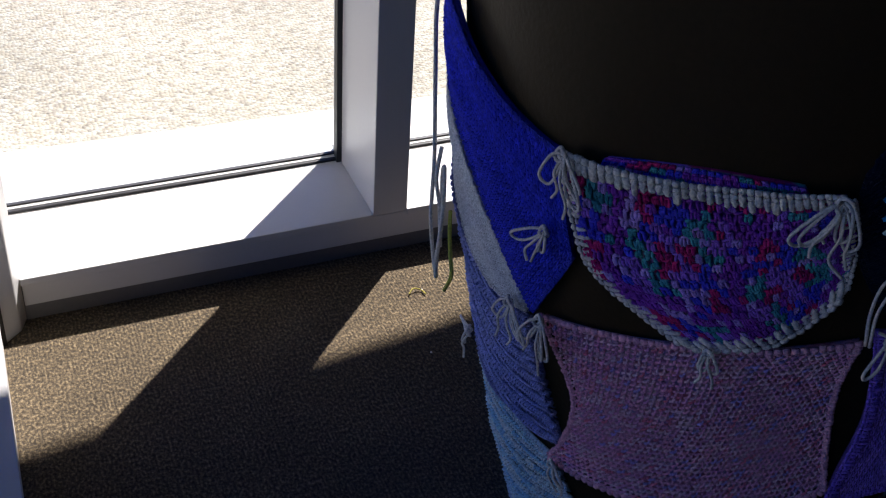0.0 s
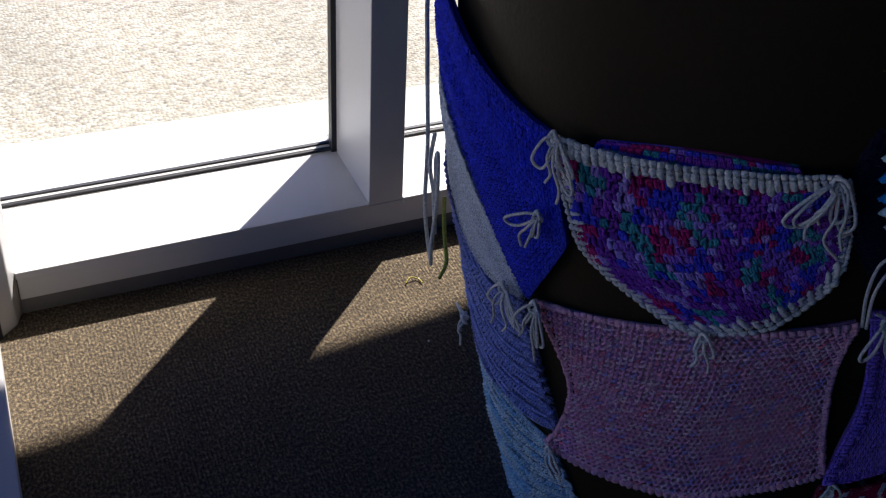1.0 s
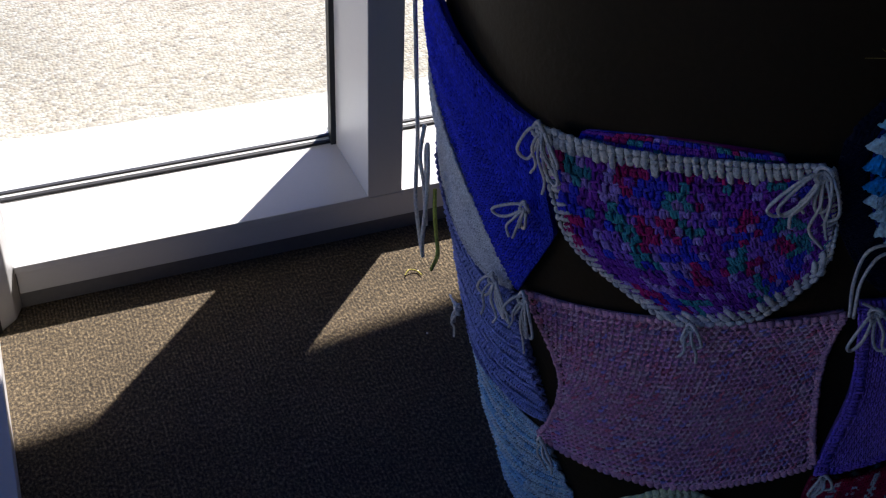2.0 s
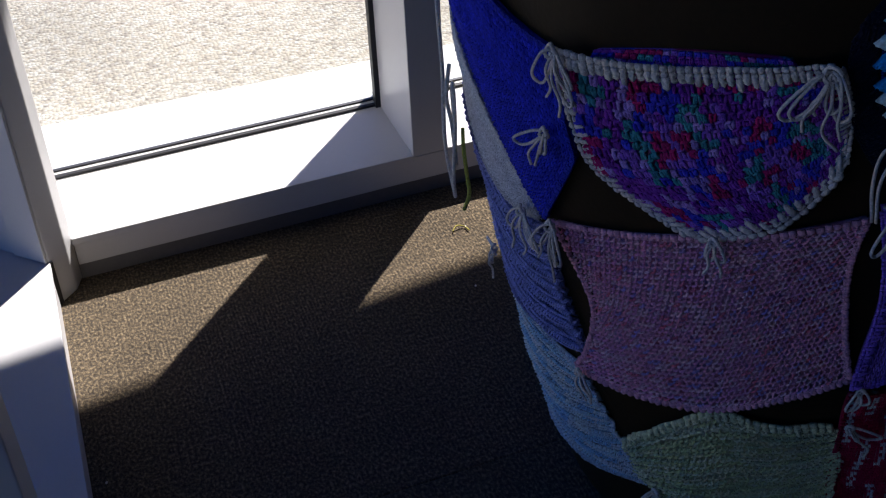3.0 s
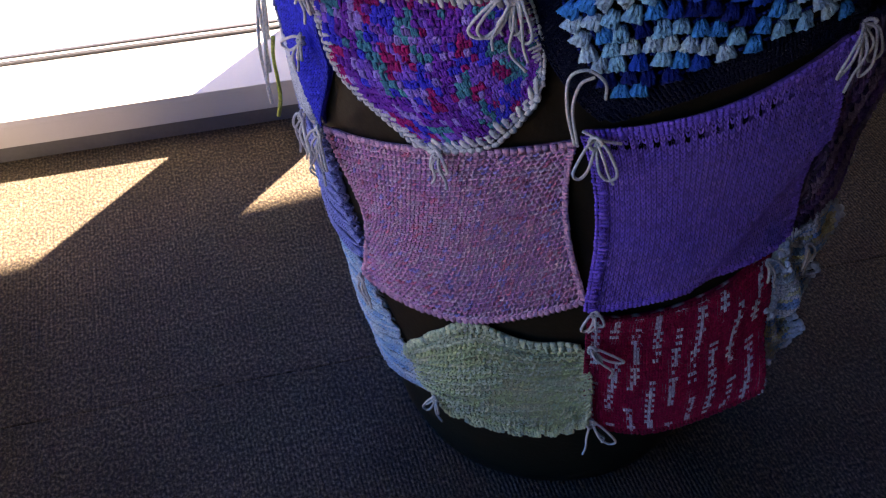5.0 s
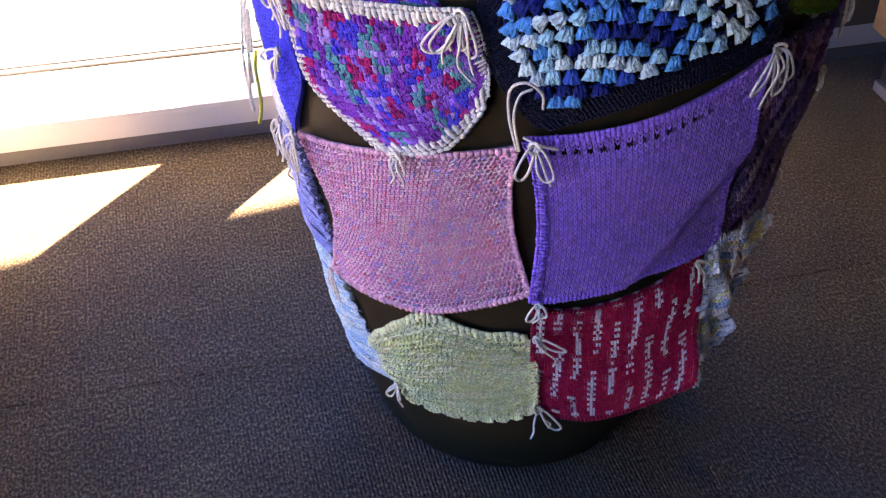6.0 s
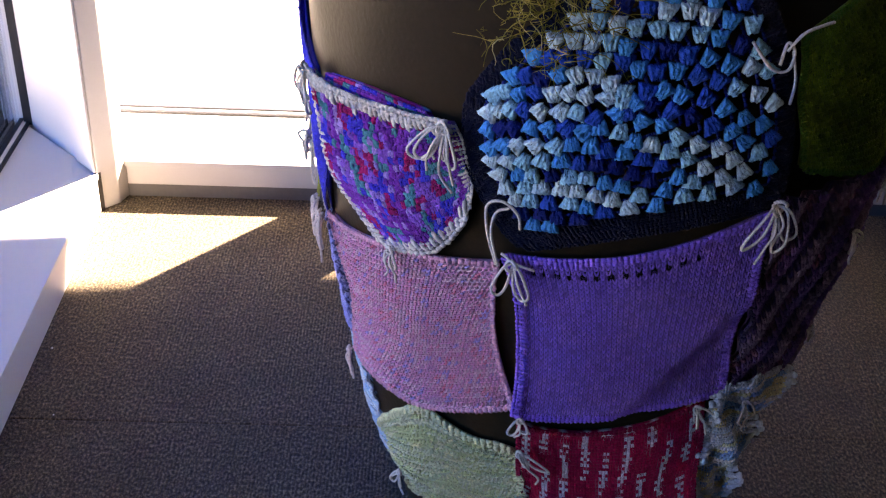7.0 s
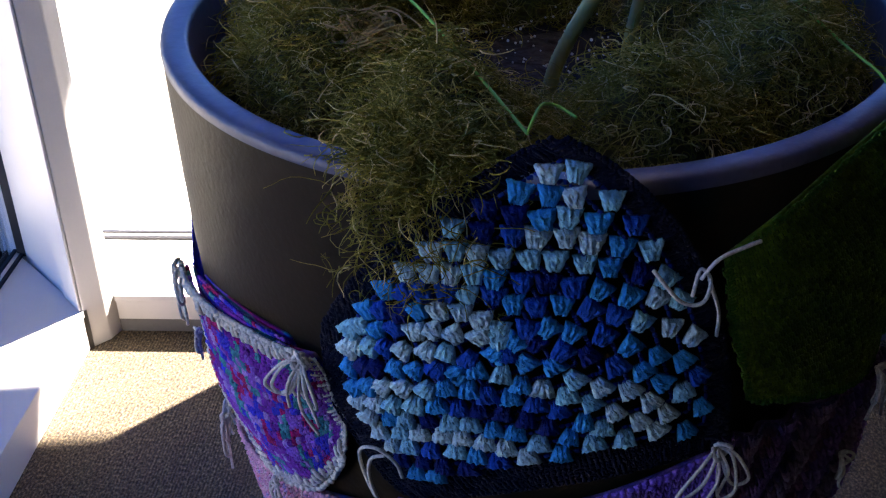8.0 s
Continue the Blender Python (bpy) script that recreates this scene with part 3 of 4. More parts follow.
pocket = square("crocheted_square", "purple, magenta and teal crocheted square with a thick white edge", multi, 27, 19, "crochet", jewels, 11, fat=0.19, stagger=0.5, jitter=0.12,
                edges=[(("right",), 19, 0.011, CREAM, dict(fat=0.34)), (("bottom",), 17, 0.012, CREAM, dict(fat=0.34)), (("left",), 29, 0.011, CREAM, dict(fat=0.34)), (("top",), 36, 0.012, CREAM, dict(fat=0.52, lift=0.003))], edge_label="white crocheted edge")
fold = Patch([(-153, .684), (-138, .704), (-125, .708), (-124.5, .704), (-124, .700), (-137, .690), (-154, .674), (-154, .680)], 0.005, (0, 0, 0, 0), 0.001, 2.0)
v, f, c = gather([stitches(fold, 26, 3, "crochet", mixed(JEWEL, (3, 4, 2.5, 4, 3, 2), 2.2), np.random.default_rng(5), fat=0.19), sheet(fold, 24, 4, mixed(JEWEL, (3, 4, 2, 4, 3, 2), 3), np.random.default_rng(6))])
mesh_part("folded_hem", v, f, YARN, pocket, "folded purple hem behind the white edge", c)

# pink square in a bumpy stitch
pink = Patch([(-165, .482), (-137, .529), (-110.5, .569), (-110.8, .484), (-105.8, .379), (-129.5, .322), (-163, .299), (-156.4, .395)], 0.006, (0, 0, 0.002, 0), 0.0012, 3.0, vee=(0.3, 0.1, 0.75, 0.1))
square("knitted_square", "pink flecked knitted square stretched between wool ties", pink, 46, 34, "garter", mixed([(0.88, 0.42, 0.60), (0.82, 0.38, 0.63), (0.88, 0.28, 0.40), (0.54, 0.40, 0.78), (0.89, 0.57, 0.68)], (5, 3, 1.1, 1.0, 4), 1.1), 12, fat=0.215, stagger=0.5, jitter=0.07, gap_shade=0.7,
       edges=[(ALL, 42, 0.003, (0.80, 0.42, 0.54), dict(fat=0.52))])

# violet square in plain knitting with a rolled edge
violet = Patch([(-109, .581), (-88, .598), (-63.5, .637), (-63, .52), (-59, .393), (-83, .380), (-105, .370), (-105, .49)], 0.008, (0, 0.006, 0.014, 0.002), 0.0018, 4.0, crease=(-0.014, 0.7, 0.7, 1.06, 0.025))
vio = square("knitted_square", "violet plain-knit square with a rolled edge", violet, 44, 36, "stockinette", plain(0.38, 0.21, 0.89, spread=0.12), 13, fat=0.175, jitter=0.03, gap_shade=0.5, keep=lambda u, v: ~((np.abs(v - 0.107) < 0.018) & (u > 0.06) & (u < 0.8) & ((u * 18) % 1.0 > 0.42)), hole=lambda i, j: j in (2, 3) and i % 2 and 2 < i < 29,
             edges=[(("top", "bottom", "right"), 48, 0.007, (0.33, 0.17, 0.82), dict(fat=0.48)), (("left",), 46, 0.008, (0.33, 0.17, 0.82), dict(fat=0.38, lift=0.004))], edge_label="rolled violet edge")

# granny square in blues, turned on its corner
granny = Patch([(-117.4, .734), (-103, .838), (-87, .905), (-71, .812), (-63, .643), (-84, .631), (-106, .598), (-115, .66)], 0.010, (0, 0, 0, 0), 0.0015, 5.0)


def blues(u, v, i, j, rng):
    pal = np.array([(0.005, 0.018, 0.17), (0.012, 0.09, 0.52), (0.04, 0.36, 0.82), (0.32, 0.70, 0.87), (0.58, 0.81, 0.89)])
    s = 0.59 + 0.38 * np.sin(9 * (u + 0.7 * v) + 2.0 * np.sin(5 * v) + 0.4) * np.sin(8 * (v - 0.6 * u) + 1.0) + 0.24 * np.sin(21 * v - 13 * u) + rng.normal(0, 0.16, len(u))
    return pal[np.clip((s * 5).astype(int), 0, 4)]


rng = np.random.default_rng(14)
gran = tagged(empty("granny_square"), "blue and white granny square with a navy edge", "knitted square", "knitted squares on the planter")


inner = Patch([(-114.4, .735), (-101.5, .830), (-86.5, .896), (-72.5, .808), (-65.5, .665), (-85, .655), (-104, .618), (-112, .666)], 0.012, (0, 0, 0, 0), 0.0015, 5.0)
ROUNDS = 9
FAN_U, FAN_V = 17, 7


def fan(u, v, across, high):
    """One cluster of long stitches: a single ridged pad, narrow at its foot, that opens away from the square's middle."""
    uu, vv = np.array([u]), np.array([v])
    c0, eu, ev, nn = frames(inner, uu, vv, 0.02, 0.02)
    c0, nn = c0[0], nn[0]
    mid = inner.at(0.5, 0.5)
    a0, am = math.atan2(c0[1] - CY, c0[0] - CX), math.atan2(mid[1] - CY, mid[0] - CX)
    et, ez = np.array((-math.sin(a0), math.cos(a0), 0.0)), np.array((0.0, 0.0, 1.0))
    dx, dz = (a0 - am) * 0.31, c0[2] - mid[2]
    o = ez * math.copysign(1, dz) + et * (0.55 * math.copysign(1, dx) if abs(dx) > 1.2 * abs(dz) else 0.0)
    o /= np.linalg.norm(o)
    t = np.cross(nn, o)
    turn = rng.normal(0.0, 0.13)
    o, t = o * math.cos(turn) + t * math.sin(turn), t * math.cos(turn) - o * math.sin(turn)
    col = blues(uu, vv, None, None, rng)[0]
    x, y = np.meshgrid(np.linspace(-1, 1, FAN_U), np.linspace(0, 1, FAN_V))
    half = 0.21 + 0.30 * y ** 0.8
    ridge = np.abs(np.cos(math.pi * 1.5 * x))
    body = np.sqrt(np.clip(1 - np.abs(x) ** 3, 0, 1)) * np.sqrt(np.clip(1 - (2 * y - 1) ** 6, 0, 1))
    head = np.exp(-((y - 0.86) / 0.10) ** 2)
    tall = body * (0.0026 + 0.0008 * ridge * (1 - 0.5 * head) + 0.0013 * head * (0.7 + 0.3 * np.cos(math.pi * 4 * x)))
    reach = y - 0.5 + 0.035 * ridge * y - 0.05 * (1 - y) * np.abs(x)
    flat = c0 + (x * half * across)[..., None] * t + (reach * high)[..., None] * o
    front = flat + tall[..., None] * nn + rng.normal(0, 0.00042, flat.shape)
    back = flat - 0.0016 * nn
    verts = np.concatenate([front.reshape(-1, 3), back.reshape(-1, 3)])
    n = FAN_U * FAN_V
    f = []
    for j in range(FAN_V - 1):
        for i in range(FAN_U - 1):
            q = j * FAN_U + i
            f += [(q, q + 1, q + FAN_U + 1), (q, q + FAN_U + 1, q + FAN_U), (n + q, n + q + FAN_U + 1, n + q + 1), (n + q, n + q + FAN_U, n + q + FAN_U + 1)]
    rim = list(range(FAN_U)) + [j * FAN_U + FAN_U - 1 for j in range(1, FAN_V)] + [(FAN_V - 1) * FAN_U + i for i in range(FAN_U - 2, -1, -1)] + [j * FAN_U for j in range(FAN_V - 2, 0, -1)]
    for p, q in zip(rim, rim[1:] + rim[:1]):
        f += [(p, n + p, n + q), (p, n + q, q)]
    # shade painted into the grooves between strands and onto the pad's back
    strands = 0.90 + 0.12 * ridge
    shade = np.concatenate([(strands * (1 + rng.normal(0, 0.06, x.shape))).ravel(), np.full(n, 0.5)])
    mesh_part("shell_stitch", verts, np.array(f), YARN, gran, "", np.clip(col * shade[:, None], 0, 0.9))


for k in range(1, ROUNDS + 1):
    d = (k - 0.5) / (2 * ROUNDS)
    for outward in ((0, -1), (1, 0), (0, 1), (-1, 0)):
        many = max(1, k)
        for m in range(many):
            s = ((m + 0.5) / many * 2 - 1) * (1.0 if k > 2 else 0.7)
            u, v = 0.5 + d * (outward[0] - s * outward[1]), 0.5 + d * (outward[1] + s * outward[0])
            fan(u + rng.normal(0, 0.006), v + rng.normal(0, 0.006), 0.0172 * rng.uniform(0.9, 1.1), 0.0138 * rng.uniform(0.92, 1.1))
web = []
strand = np.array([(0.008, 0.028, 0.20)])
for k in range(1, ROUNDS + 1):
    d = k / (2 * ROUNDS) - 0.012
    a = np.linspace(-1, 1, 40)
    for outward in ((0, -1), (1, 0), (0, 1), (-1, 0)):
        line = inner.at(0.5 + d * (outward[0] - a * outward[1]), 0.5 + d * (outward[1] + a * outward[0]), -0.002)
        away = line - np.array((CX, CY, 0))
        away[:, 2] = 0
        away /= np.linalg.norm(away, axis=1, keepdims=True)
        web.append(lobes(line[:-1], line[1:], away[:-1], 0.0017, 0.0018, np.repeat(strand, 39, 0)))
v, f, c = border(granny, ALL, 60, 0.012, np.array((0.004, 0.005, 0.022)), rng, fat=0.42, lift=-0.001)
mesh_part("edging", v, f, YARN, gran, "navy crocheted edge", c)
# navy web that joins the clusters to the edge
for a in np.linspace(0.0, 1.0, 5)[:-1]:
    band = Patch([tuple(np.array(p) * (1 - a) + np.array(q) * a) for p, q in zip(granny.ring, inner.ring)], 0.008, (0, 0, 0, 0), 0.0015, 5.0)
    web.append(border(band, ALL, 56, 0.008, np.array((0.004, 0.005, 0.022)), rng, fat=0.40))
v, f, c = gather(web)
mesh_part("edging_web", v, f, YARN, gran, "navy crocheted band", c)

# grass-green square over the lip
green = Patch([(-66, .808), (-54.5, .845), (-42, .872), (-27, .775), (-22, .63), (-39, .641), (-58.6, .675), (-63.6, .746)], 0.009, (0, 0, 0.01, 0), 0.002, 6.0)
square("knitted_square", "grass-green finely crocheted square with wavy edges", green, 40, 30, "single", plain(0.15, 0.25, 0.010, spread=0.18), 15, fat=0.20, stagger=0.5,
       edges=[(ALL, 48, 0.004, (0.08, 0.19, 0.01), dict(fat=0.36, scallop=0.003))])

# dark ribbed square
dark = Patch([(-63, .650), (-50, .640), (-24, .625), (-22, .49), (-24, .37), (-38, .352), (-56, .390), (-60, .5)], 0.010, (0, 0.010, 0.014, 0.002), 0.002, 7.0, (0.0035, 4.5, 0.3, 1.1))


def ribbed(u, v, i, j, rng):
    pal = np.array([(0.20, 0.11, 0.29), (0.10, 0.055, 0.16), (0.28, 0.18, 0.28), (0.19, 0.09, 0.17)])
    k = np.floor(4.5 * 2 * (v + 1.1 * u)).astype(int) % 4
    return pal[k] * (1 + rng.normal(0, 0.12, (len(u), 1)))


square("knitted_square", "dark plum ribbed knitted square on the far flank", dark, 30, 34, "stockinette", ribbed, 16, fat=0.27, edges=[(ALL, 44, 0.004, (0.08, 0.05, 0.10), dict(fat=0.36))])

# crimson square with white flecks
red = Patch([(-104, .352), (-84, .350), (-62, .376), (-62, .29), (-62.5, .208), (-80, .168), (-100.3, .178), (-103, .265)], 0.007, (0, 0, 0.055, 0.004), 0.002, 8.0)


def flecked(u, v, i, j, rng):
    crimson, white = np.array((0.56, 0.012, 0.075)), np.array((0.88, 0.81, 0.86))
    x = u * 9.0 + 0.10 * np.sin(9 * v + 5 * u) + 0.35 * v
    gap = np.abs((x % 1.0) - 0.5)
    run = np.sin(9.0 * v + 2.4 * np.floor(x)) + 0.3 * np.sin(23 * v + 4 * np.floor(x))
    streak = ((gap < 0.09) & (run > -0.35)) | ((gap < 0.20) & (j % 2 == 0) & (run > -0.8))
    c = np.where((streak & (rng.random(len(u)) < 0.88))[:, None], white, crimson)
    return c * (1 + rng.normal(0, 0.1, (len(u), 1)))


square("crocheted_square", "crimson crocheted square with white flecked streaks", red, 58, 38, "single", flecked, 17, fat=0.20, stagger=0.0,
       edges=[(ALL, 40, 0.004, (0.34, 0.008, 0.045), dict(fat=0.36))])

# frilled pastel strip on the far flank
frill = Patch([(-60, .392), (-50, .390), (-38, .378), (-49, .30), (-51, .195), (-55, .178), (-59.5, .195), (-60, .29)], 0.012, (0.0, 0.014, 0.034, 0.034), 0.003, 9.0, (0.0070, 3.0, 2.0))
square("knitted_square", "frilled white, blue and yellow knitted piece", frill, 26, 34, "garter", mixed([(0.88, 0.89, 0.90), (0.34, 0.58, 0.88), (0.88, 0.82, 0.50), (0.66, 0.80, 0.90)], (4, 3, 2, 3), 9), 18, fat=0.40, stagger=0.5, gap_shade=0.9,
       edges=[(ALL, 30, 0.006, (0.66, 0.74, 0.80), dict(fat=0.6, scallop=0.008))])

# pale green square with a scalloped hem
pale = Patch([(-150, .218), (-129.6, .316), (-104.8, .303), (-102.4, .250), (-100.9, .190), (-116.5, .147), (-142, .151), (-147.5, .186)], 0.007, (0.003, 0, 0.006, 0.002), 0.0022, 10.0, (0.0012, 9.0, 1.0), dip=(0.010, 0.76, 0.15), hem=(0.008, 8), vee=(0.75, 0, 0.1, 0))
square("knitted_square", "pale lime knitted square with a scalloped hem", pale, 34, 24, "garter", mixed([(0.70, 0.76, 0.38), (0.79, 0.82, 0.54), (0.60, 0.70, 0.42), (0.80, 0.78, 0.46)], (4, 3, 2, 1), 3), 19, fat=0.22, stagger=0.5, jitter=0.13, gap_shade=0.85,
       edges=[(("bottom",), 44, 0.007, (0.76, 0.78, 0.46), dict(fat=0.45)), (("top", "left", "right"), 30, 0.006, (0.72, 0.75, 0.44), dict(fat=0.42, scallop=0.002))], edge_label="scalloped lime edge")

# the window-side squares
royal = Patch([(-212, .775), (-184, .694), (-162.3, .668), (-157.8, .572), (-167.3, .480), (-187, .570), (-212, .670), (-212, .70)], 0.007, (0.016, 0, 0, 0.016), 0.0012, 11.0, bend=2.5, vee=(0, 0.85, 0, 0))
square("knitted_square", "royal blue plain-knit square on the window side", royal, 50, 26, "stockinette", plain(0.055, 0.065, 0.72, spread=0.1), 20, fat=0.23, edges=[(ALL, 60, 0.004, (0.04, 0.05, 0.50), dict(fat=0.36))])
white = Patch([(-212, .662), (-188, .566), (-168.6, .479), (-169, .476), (-170, .472), (-191, .472), (-212, .560), (-212, .61)], 0.007, (0.016, 0, 0, 0.016), 0.001, 12.0, bend=2.5)
square("knitted_square", "white plain-knit square on the window side", white, 60, 18, "stockinette", plain(0.87, 0.86, 0.86), 21, fat=0.30, edges=[(("top", "bottom"), 54, 0.004, (0.68, 0.67, 0.66), dict(fat=0.4))])
peri = Patch([(-212, .55), (-190, .462), (-169, .466), (-165, .40), (-160, .322), (-180, .312), (-212, .33), (-212, .44)], 0.006, (0.012, 0, 0, 0.0), 0.001, 13.0, (0.0038, 13.0, 1.6), bend=2.5)
square("knitted_square", "periwinkle knitted square in wavy ridges", peri, 44, 46, "stockinette", plain(0.40, 0.43, 0.78), 22, fat=0.25, edges=[(ALL, 50, 0.004, (0.25, 0.26, 0.52), dict(fat=0.4))])
cloud = Patch([(-208, .300), (-184, .292), (-163, .297), (-156.8, .248), (-146, .150), (-164, .124), (-197, .110), (-204, .20)], 0.003, (0.002, 0.002, 0, 0.0), 0.001, 14.0, (0.002, 8.0, 1.6), bend=3.0)
square("knitted_square", "fluffy white and sky-blue knitted square", cloud, 44, 34, "garter", mixed([(0.74, 0.84, 0.90), (0.42, 0.68, 0.90), (0.58, 0.77, 0.90), (0.80, 0.86, 0.90)], (4, 3, 3, 2), 6), 23, fat=0.36, stagger=0.5, jitter=0.1,
       edges=[(ALL, 44, 0.005, (0.55, 0.66, 0.76), dict(fat=0.45))])


def tube(points, radius, sides=6):
    """A round strand along points."""
    p = np.asarray(points, float)
    t = np.gradient(p, axis=0)
    t /= np.linalg.norm(t, axis=1, keepdims=True) + 1e-9
    ref = np.array((0.31, 0.52, 0.79))
    a = np.cross(t, ref)
    a /= np.linalg.norm(a, axis=1, keepdims=True) + 1e-9
    b = np.cross(t, a)
    ang = np.linspace(0, 2 * math.pi, sides, endpoint=False)
    r = np.broadcast_to(np.asarray(radius, float), (len(p),))
    v = p[:, None] + r[:, None, None] * (np.cos(ang)[None, :, None] * a[:, None] + np.sin(ang)[None, :, None] * b[:, None])
    f = []
    for i in range(len(p) - 1):
        for k in range(sides):
            j = (k + 1) % sides
            q = i * sides
            f += [(q + k, q + j, q + sides + j), (q + k, q + sides + j, q + sides + k)]
    for end, q in ((0, 0), (1, (len(p) - 1) * sides)):
        for k in range(1, sides - 1):
            f.append((q, q + k + 1, q + k) if not end else (q, q + k, q + k + 1))
    return v.reshape(-1, 3), np.array(f)


def strand_part(name, lines, radius, rgb, parent, label="", rng=None):
    pieces = []
    for pts in lines:
        v, f = tube(pts, radius)
        pieces.append((v, f, np.tile(np.array(rgb), (len(v), 1)) * (1.0 if rng is None else 1 + rng.normal(0, 0.05))))
    v, f, c = gather(pieces)
    return mesh_part(name, v, f, YARN, parent, label, c)


def smooth_line(keys, n=24):
    """A smooth line through a few keys."""
    k = np.asarray(keys, float)
    k = np.concatenate([[2 * k[0] - k[1]], k, [2 * k[-1] - k[-2]]])
    out = []
    for i in range(1, len(k) - 2):
        for s in np.linspace(0, 1, n, endpoint=i == len(k) - 3):
            a, b, c, d = k[i - 1:i + 3]
            out.append(0.5 * (2 * b + (c - a) * s + (2 * a - 5 * b + 4 * c - d) * s * s + (3 * b - a - 3 * c + d) * s ** 3))
    return np.array(out)


def bow(theta, z, size, seed, loops=2, tails=2, rgb=CREAM, out=0.014, lean=0.0, label="cream wool bow tying two squares together"):
    """A limp bow: a knot, drooping loops and loose ends."""
    rng = np.random.default_rng(seed)
    a = math.radians(theta)
    n, t, up = np.array((math.cos(a), math.sin(a), 0)), np.array((-math.sin(a), math.cos(a), 0)), np.array((0, 0, 1.0))
    o = on_pot(theta, z, out)

    def at(x, y, d=0.0):
        return o + t * x * size + up * y * size + n * d * size

    thing = tagged(empty("yarn_bow"), label, "yarn tie", "wool ties on the planter")
    ends = []
    for k in range(loops):
        s = (-1) ** k
        w, h = rng.uniform(0.5, 1.0) * s, rng.uniform(0.7, 1.15)
        m = lean + rng.normal(0, 0.15)
        pts = [at(0, 0), at(0.35 * w + m * 0.3, -0.12 * h, 0.2), at(0.75 * w + m, -0.75 * h, 0.22), at(0.5 * w + m, -1.0 * h, 0.1), at(0.18 * w + m * 0.6, -0.7 * h, 0.12), at(0.02, -0.05, 0.05)]
        part_line = smooth_line(pts, 8)
        strand_part("loop", [part_line], 0.0014, rgb, thing, "", rng)
    for k in range(tails):
        s = (-1) ** k
        w, h = rng.uniform(0.1, 0.9) * s, rng.uniform(0.8, 1.7)
        pts = [at(0, 0), at(0.3 * w + lean * 0.3, -0.35 * h, 0.25), at(0.5 * w + lean, -0.75 * h, 0.12), at(0.6 * w + lean + rng.normal(0, 0.15), -h, 0.1)]
        strand_part("tail", [smooth_line(pts, 8)], 0.0013, rgb, thing, "", rng)
    pts = [at(0.16 * math.cos(q), 0.16 * math.sin(q) - 0.03, 0.12 + 0.06 * math.sin(2 * q)) for q in np.linspace(0, 4 * math.pi, 20)]
    strand_part("knot", [pts], 0.0017, rgb, thing, "", rng)
    return thing


for theta, z, size, seed, loops, tails, lean in (
        (-159.2, .678, .044, 1, 3, 3, 0.1), (-120.1, .708, .045, 2, 4, 4, -0.2), (-162.0, .594, .034, 3, 3, 2, -0.5), (-171.5, .482, .038, 4, 3, 2, 0.1),
        (-162.6, .491, .042, 5, 3, 3, -0.1), (-132.4, .541, .026, 6, 2, 2, 0.3), (-107.4, .580, .040, 7, 2, 1, 0.0), (-64.0, .648, .052, 8, 3, 2, 0.0),
        (-103.6, .368, .024, 9, 2, 1, 0.0), (-103.0, .314, .028, 10, 2, 1, 0.7), (-141.5, .165, .026, 11, 2, 2, -0.3), (-100.0, .184, .036, 12, 1, 2, 0.3),
        (-65.5, .381, .030, 13, 2, 1, 0.2), (-160.0, .306, .028, 14, 1, 2, 0.4), (-198.0, .340, .042, 15, 2, 1, -0.9), (-32.5, .640, .048, 16, 3, 3, 0.2),
        (-36.0, .560, .030, 17, 2, 2, 0.2), (-34.0, .42, .022, 18, 1, 1, 0.2), (-53.5, .372, .030, 19, 2, 2, 0.1)):
    bow(theta, z, 0.85 * size, seed, loops, tails, CREAM, 0.016 if theta < -60 else 0.026, lean)

# the tie between the blue square and the green one, and the one that hangs from the blue square's corner
tie = tagged(empty("yarn_bow"), "cream wool bow between the blue and the green square", "yarn tie", "wool ties on the planter")
for keys in ([(-76, .815, .016), (-73, .794, .024), (-70.5, .792, .026), (-69.5, .805, .022), (-70.5, .812, .018), (-71.5, .795, .022)],
             [(-70.5, .806, .02), (-69, .822, .024), (-65.5, .826, .022), (-63.5, .826, .02)], [(-69.5, .805, .02), (-67.5, .776, .018), (-66.8, .752, .014)]):
    strand_part("strand", [smooth_line([on_pot(*k) for k in keys], 8)], 0.0014, CREAM, tie)
tie = tagged(empty("yarn_bow"), "long cream wool loop at the blue square's corner", "yarn tie", "wool ties on the planter")
for keys in ([(-110.5, .572, .014), (-112, .61, .018), (-112, .642, .022), (-109.5, .650, .022), (-107, .638, .02), (-106.6, .620, .016)],
             [(-110.0, .572, .016), (-111.2, .61, .02), (-110.5, .636, .022), (-108.5, .643, .02)], [(-109.5, .588, .016), (-106.5, .582, .02), (-103.5, .577, .018)]):
    strand_part("strand", [smooth_line([on_pot(*k) for k in keys], 8)], 0.0014, CREAM, tie)
tie = tagged(empty("yarn_strand"), "long cream and yellow wool strands hanging on the window side", "yarn tie", "wool ties on the planter")
for rgb, keys in ((CREAM, [(-205, .80, .012), (-203, .71, .026), (-201.5, .64, .030), (-200, .55, .036), (-198, .48, .046), (-197.5, .415, .048), (-196, .44, .046), (-195.5, .50, .034), (-197, .545, .028), (-199, .53, .03), (-198, .49, .034)]),
                  (CREAM, [(-200, .56, .028), (-198.5, .53, .036), (-197, .50, .036), (-196.5, .455, .04)]),
                  ((0.50, 0.52, 0.10), [(-196, .50, .026), (-194.5, .48, .03), (-194.5, .45, .032), (-193.5, .43, .034), (-195, .405, .042)])):
    strand_part("strand", [smooth_line([on_pot(*k) for k in keys], 8)], 0.0022, rgb, tie)

# ---- moss, plant and cords in the planter ----
rng = np.random.default_rng(31)


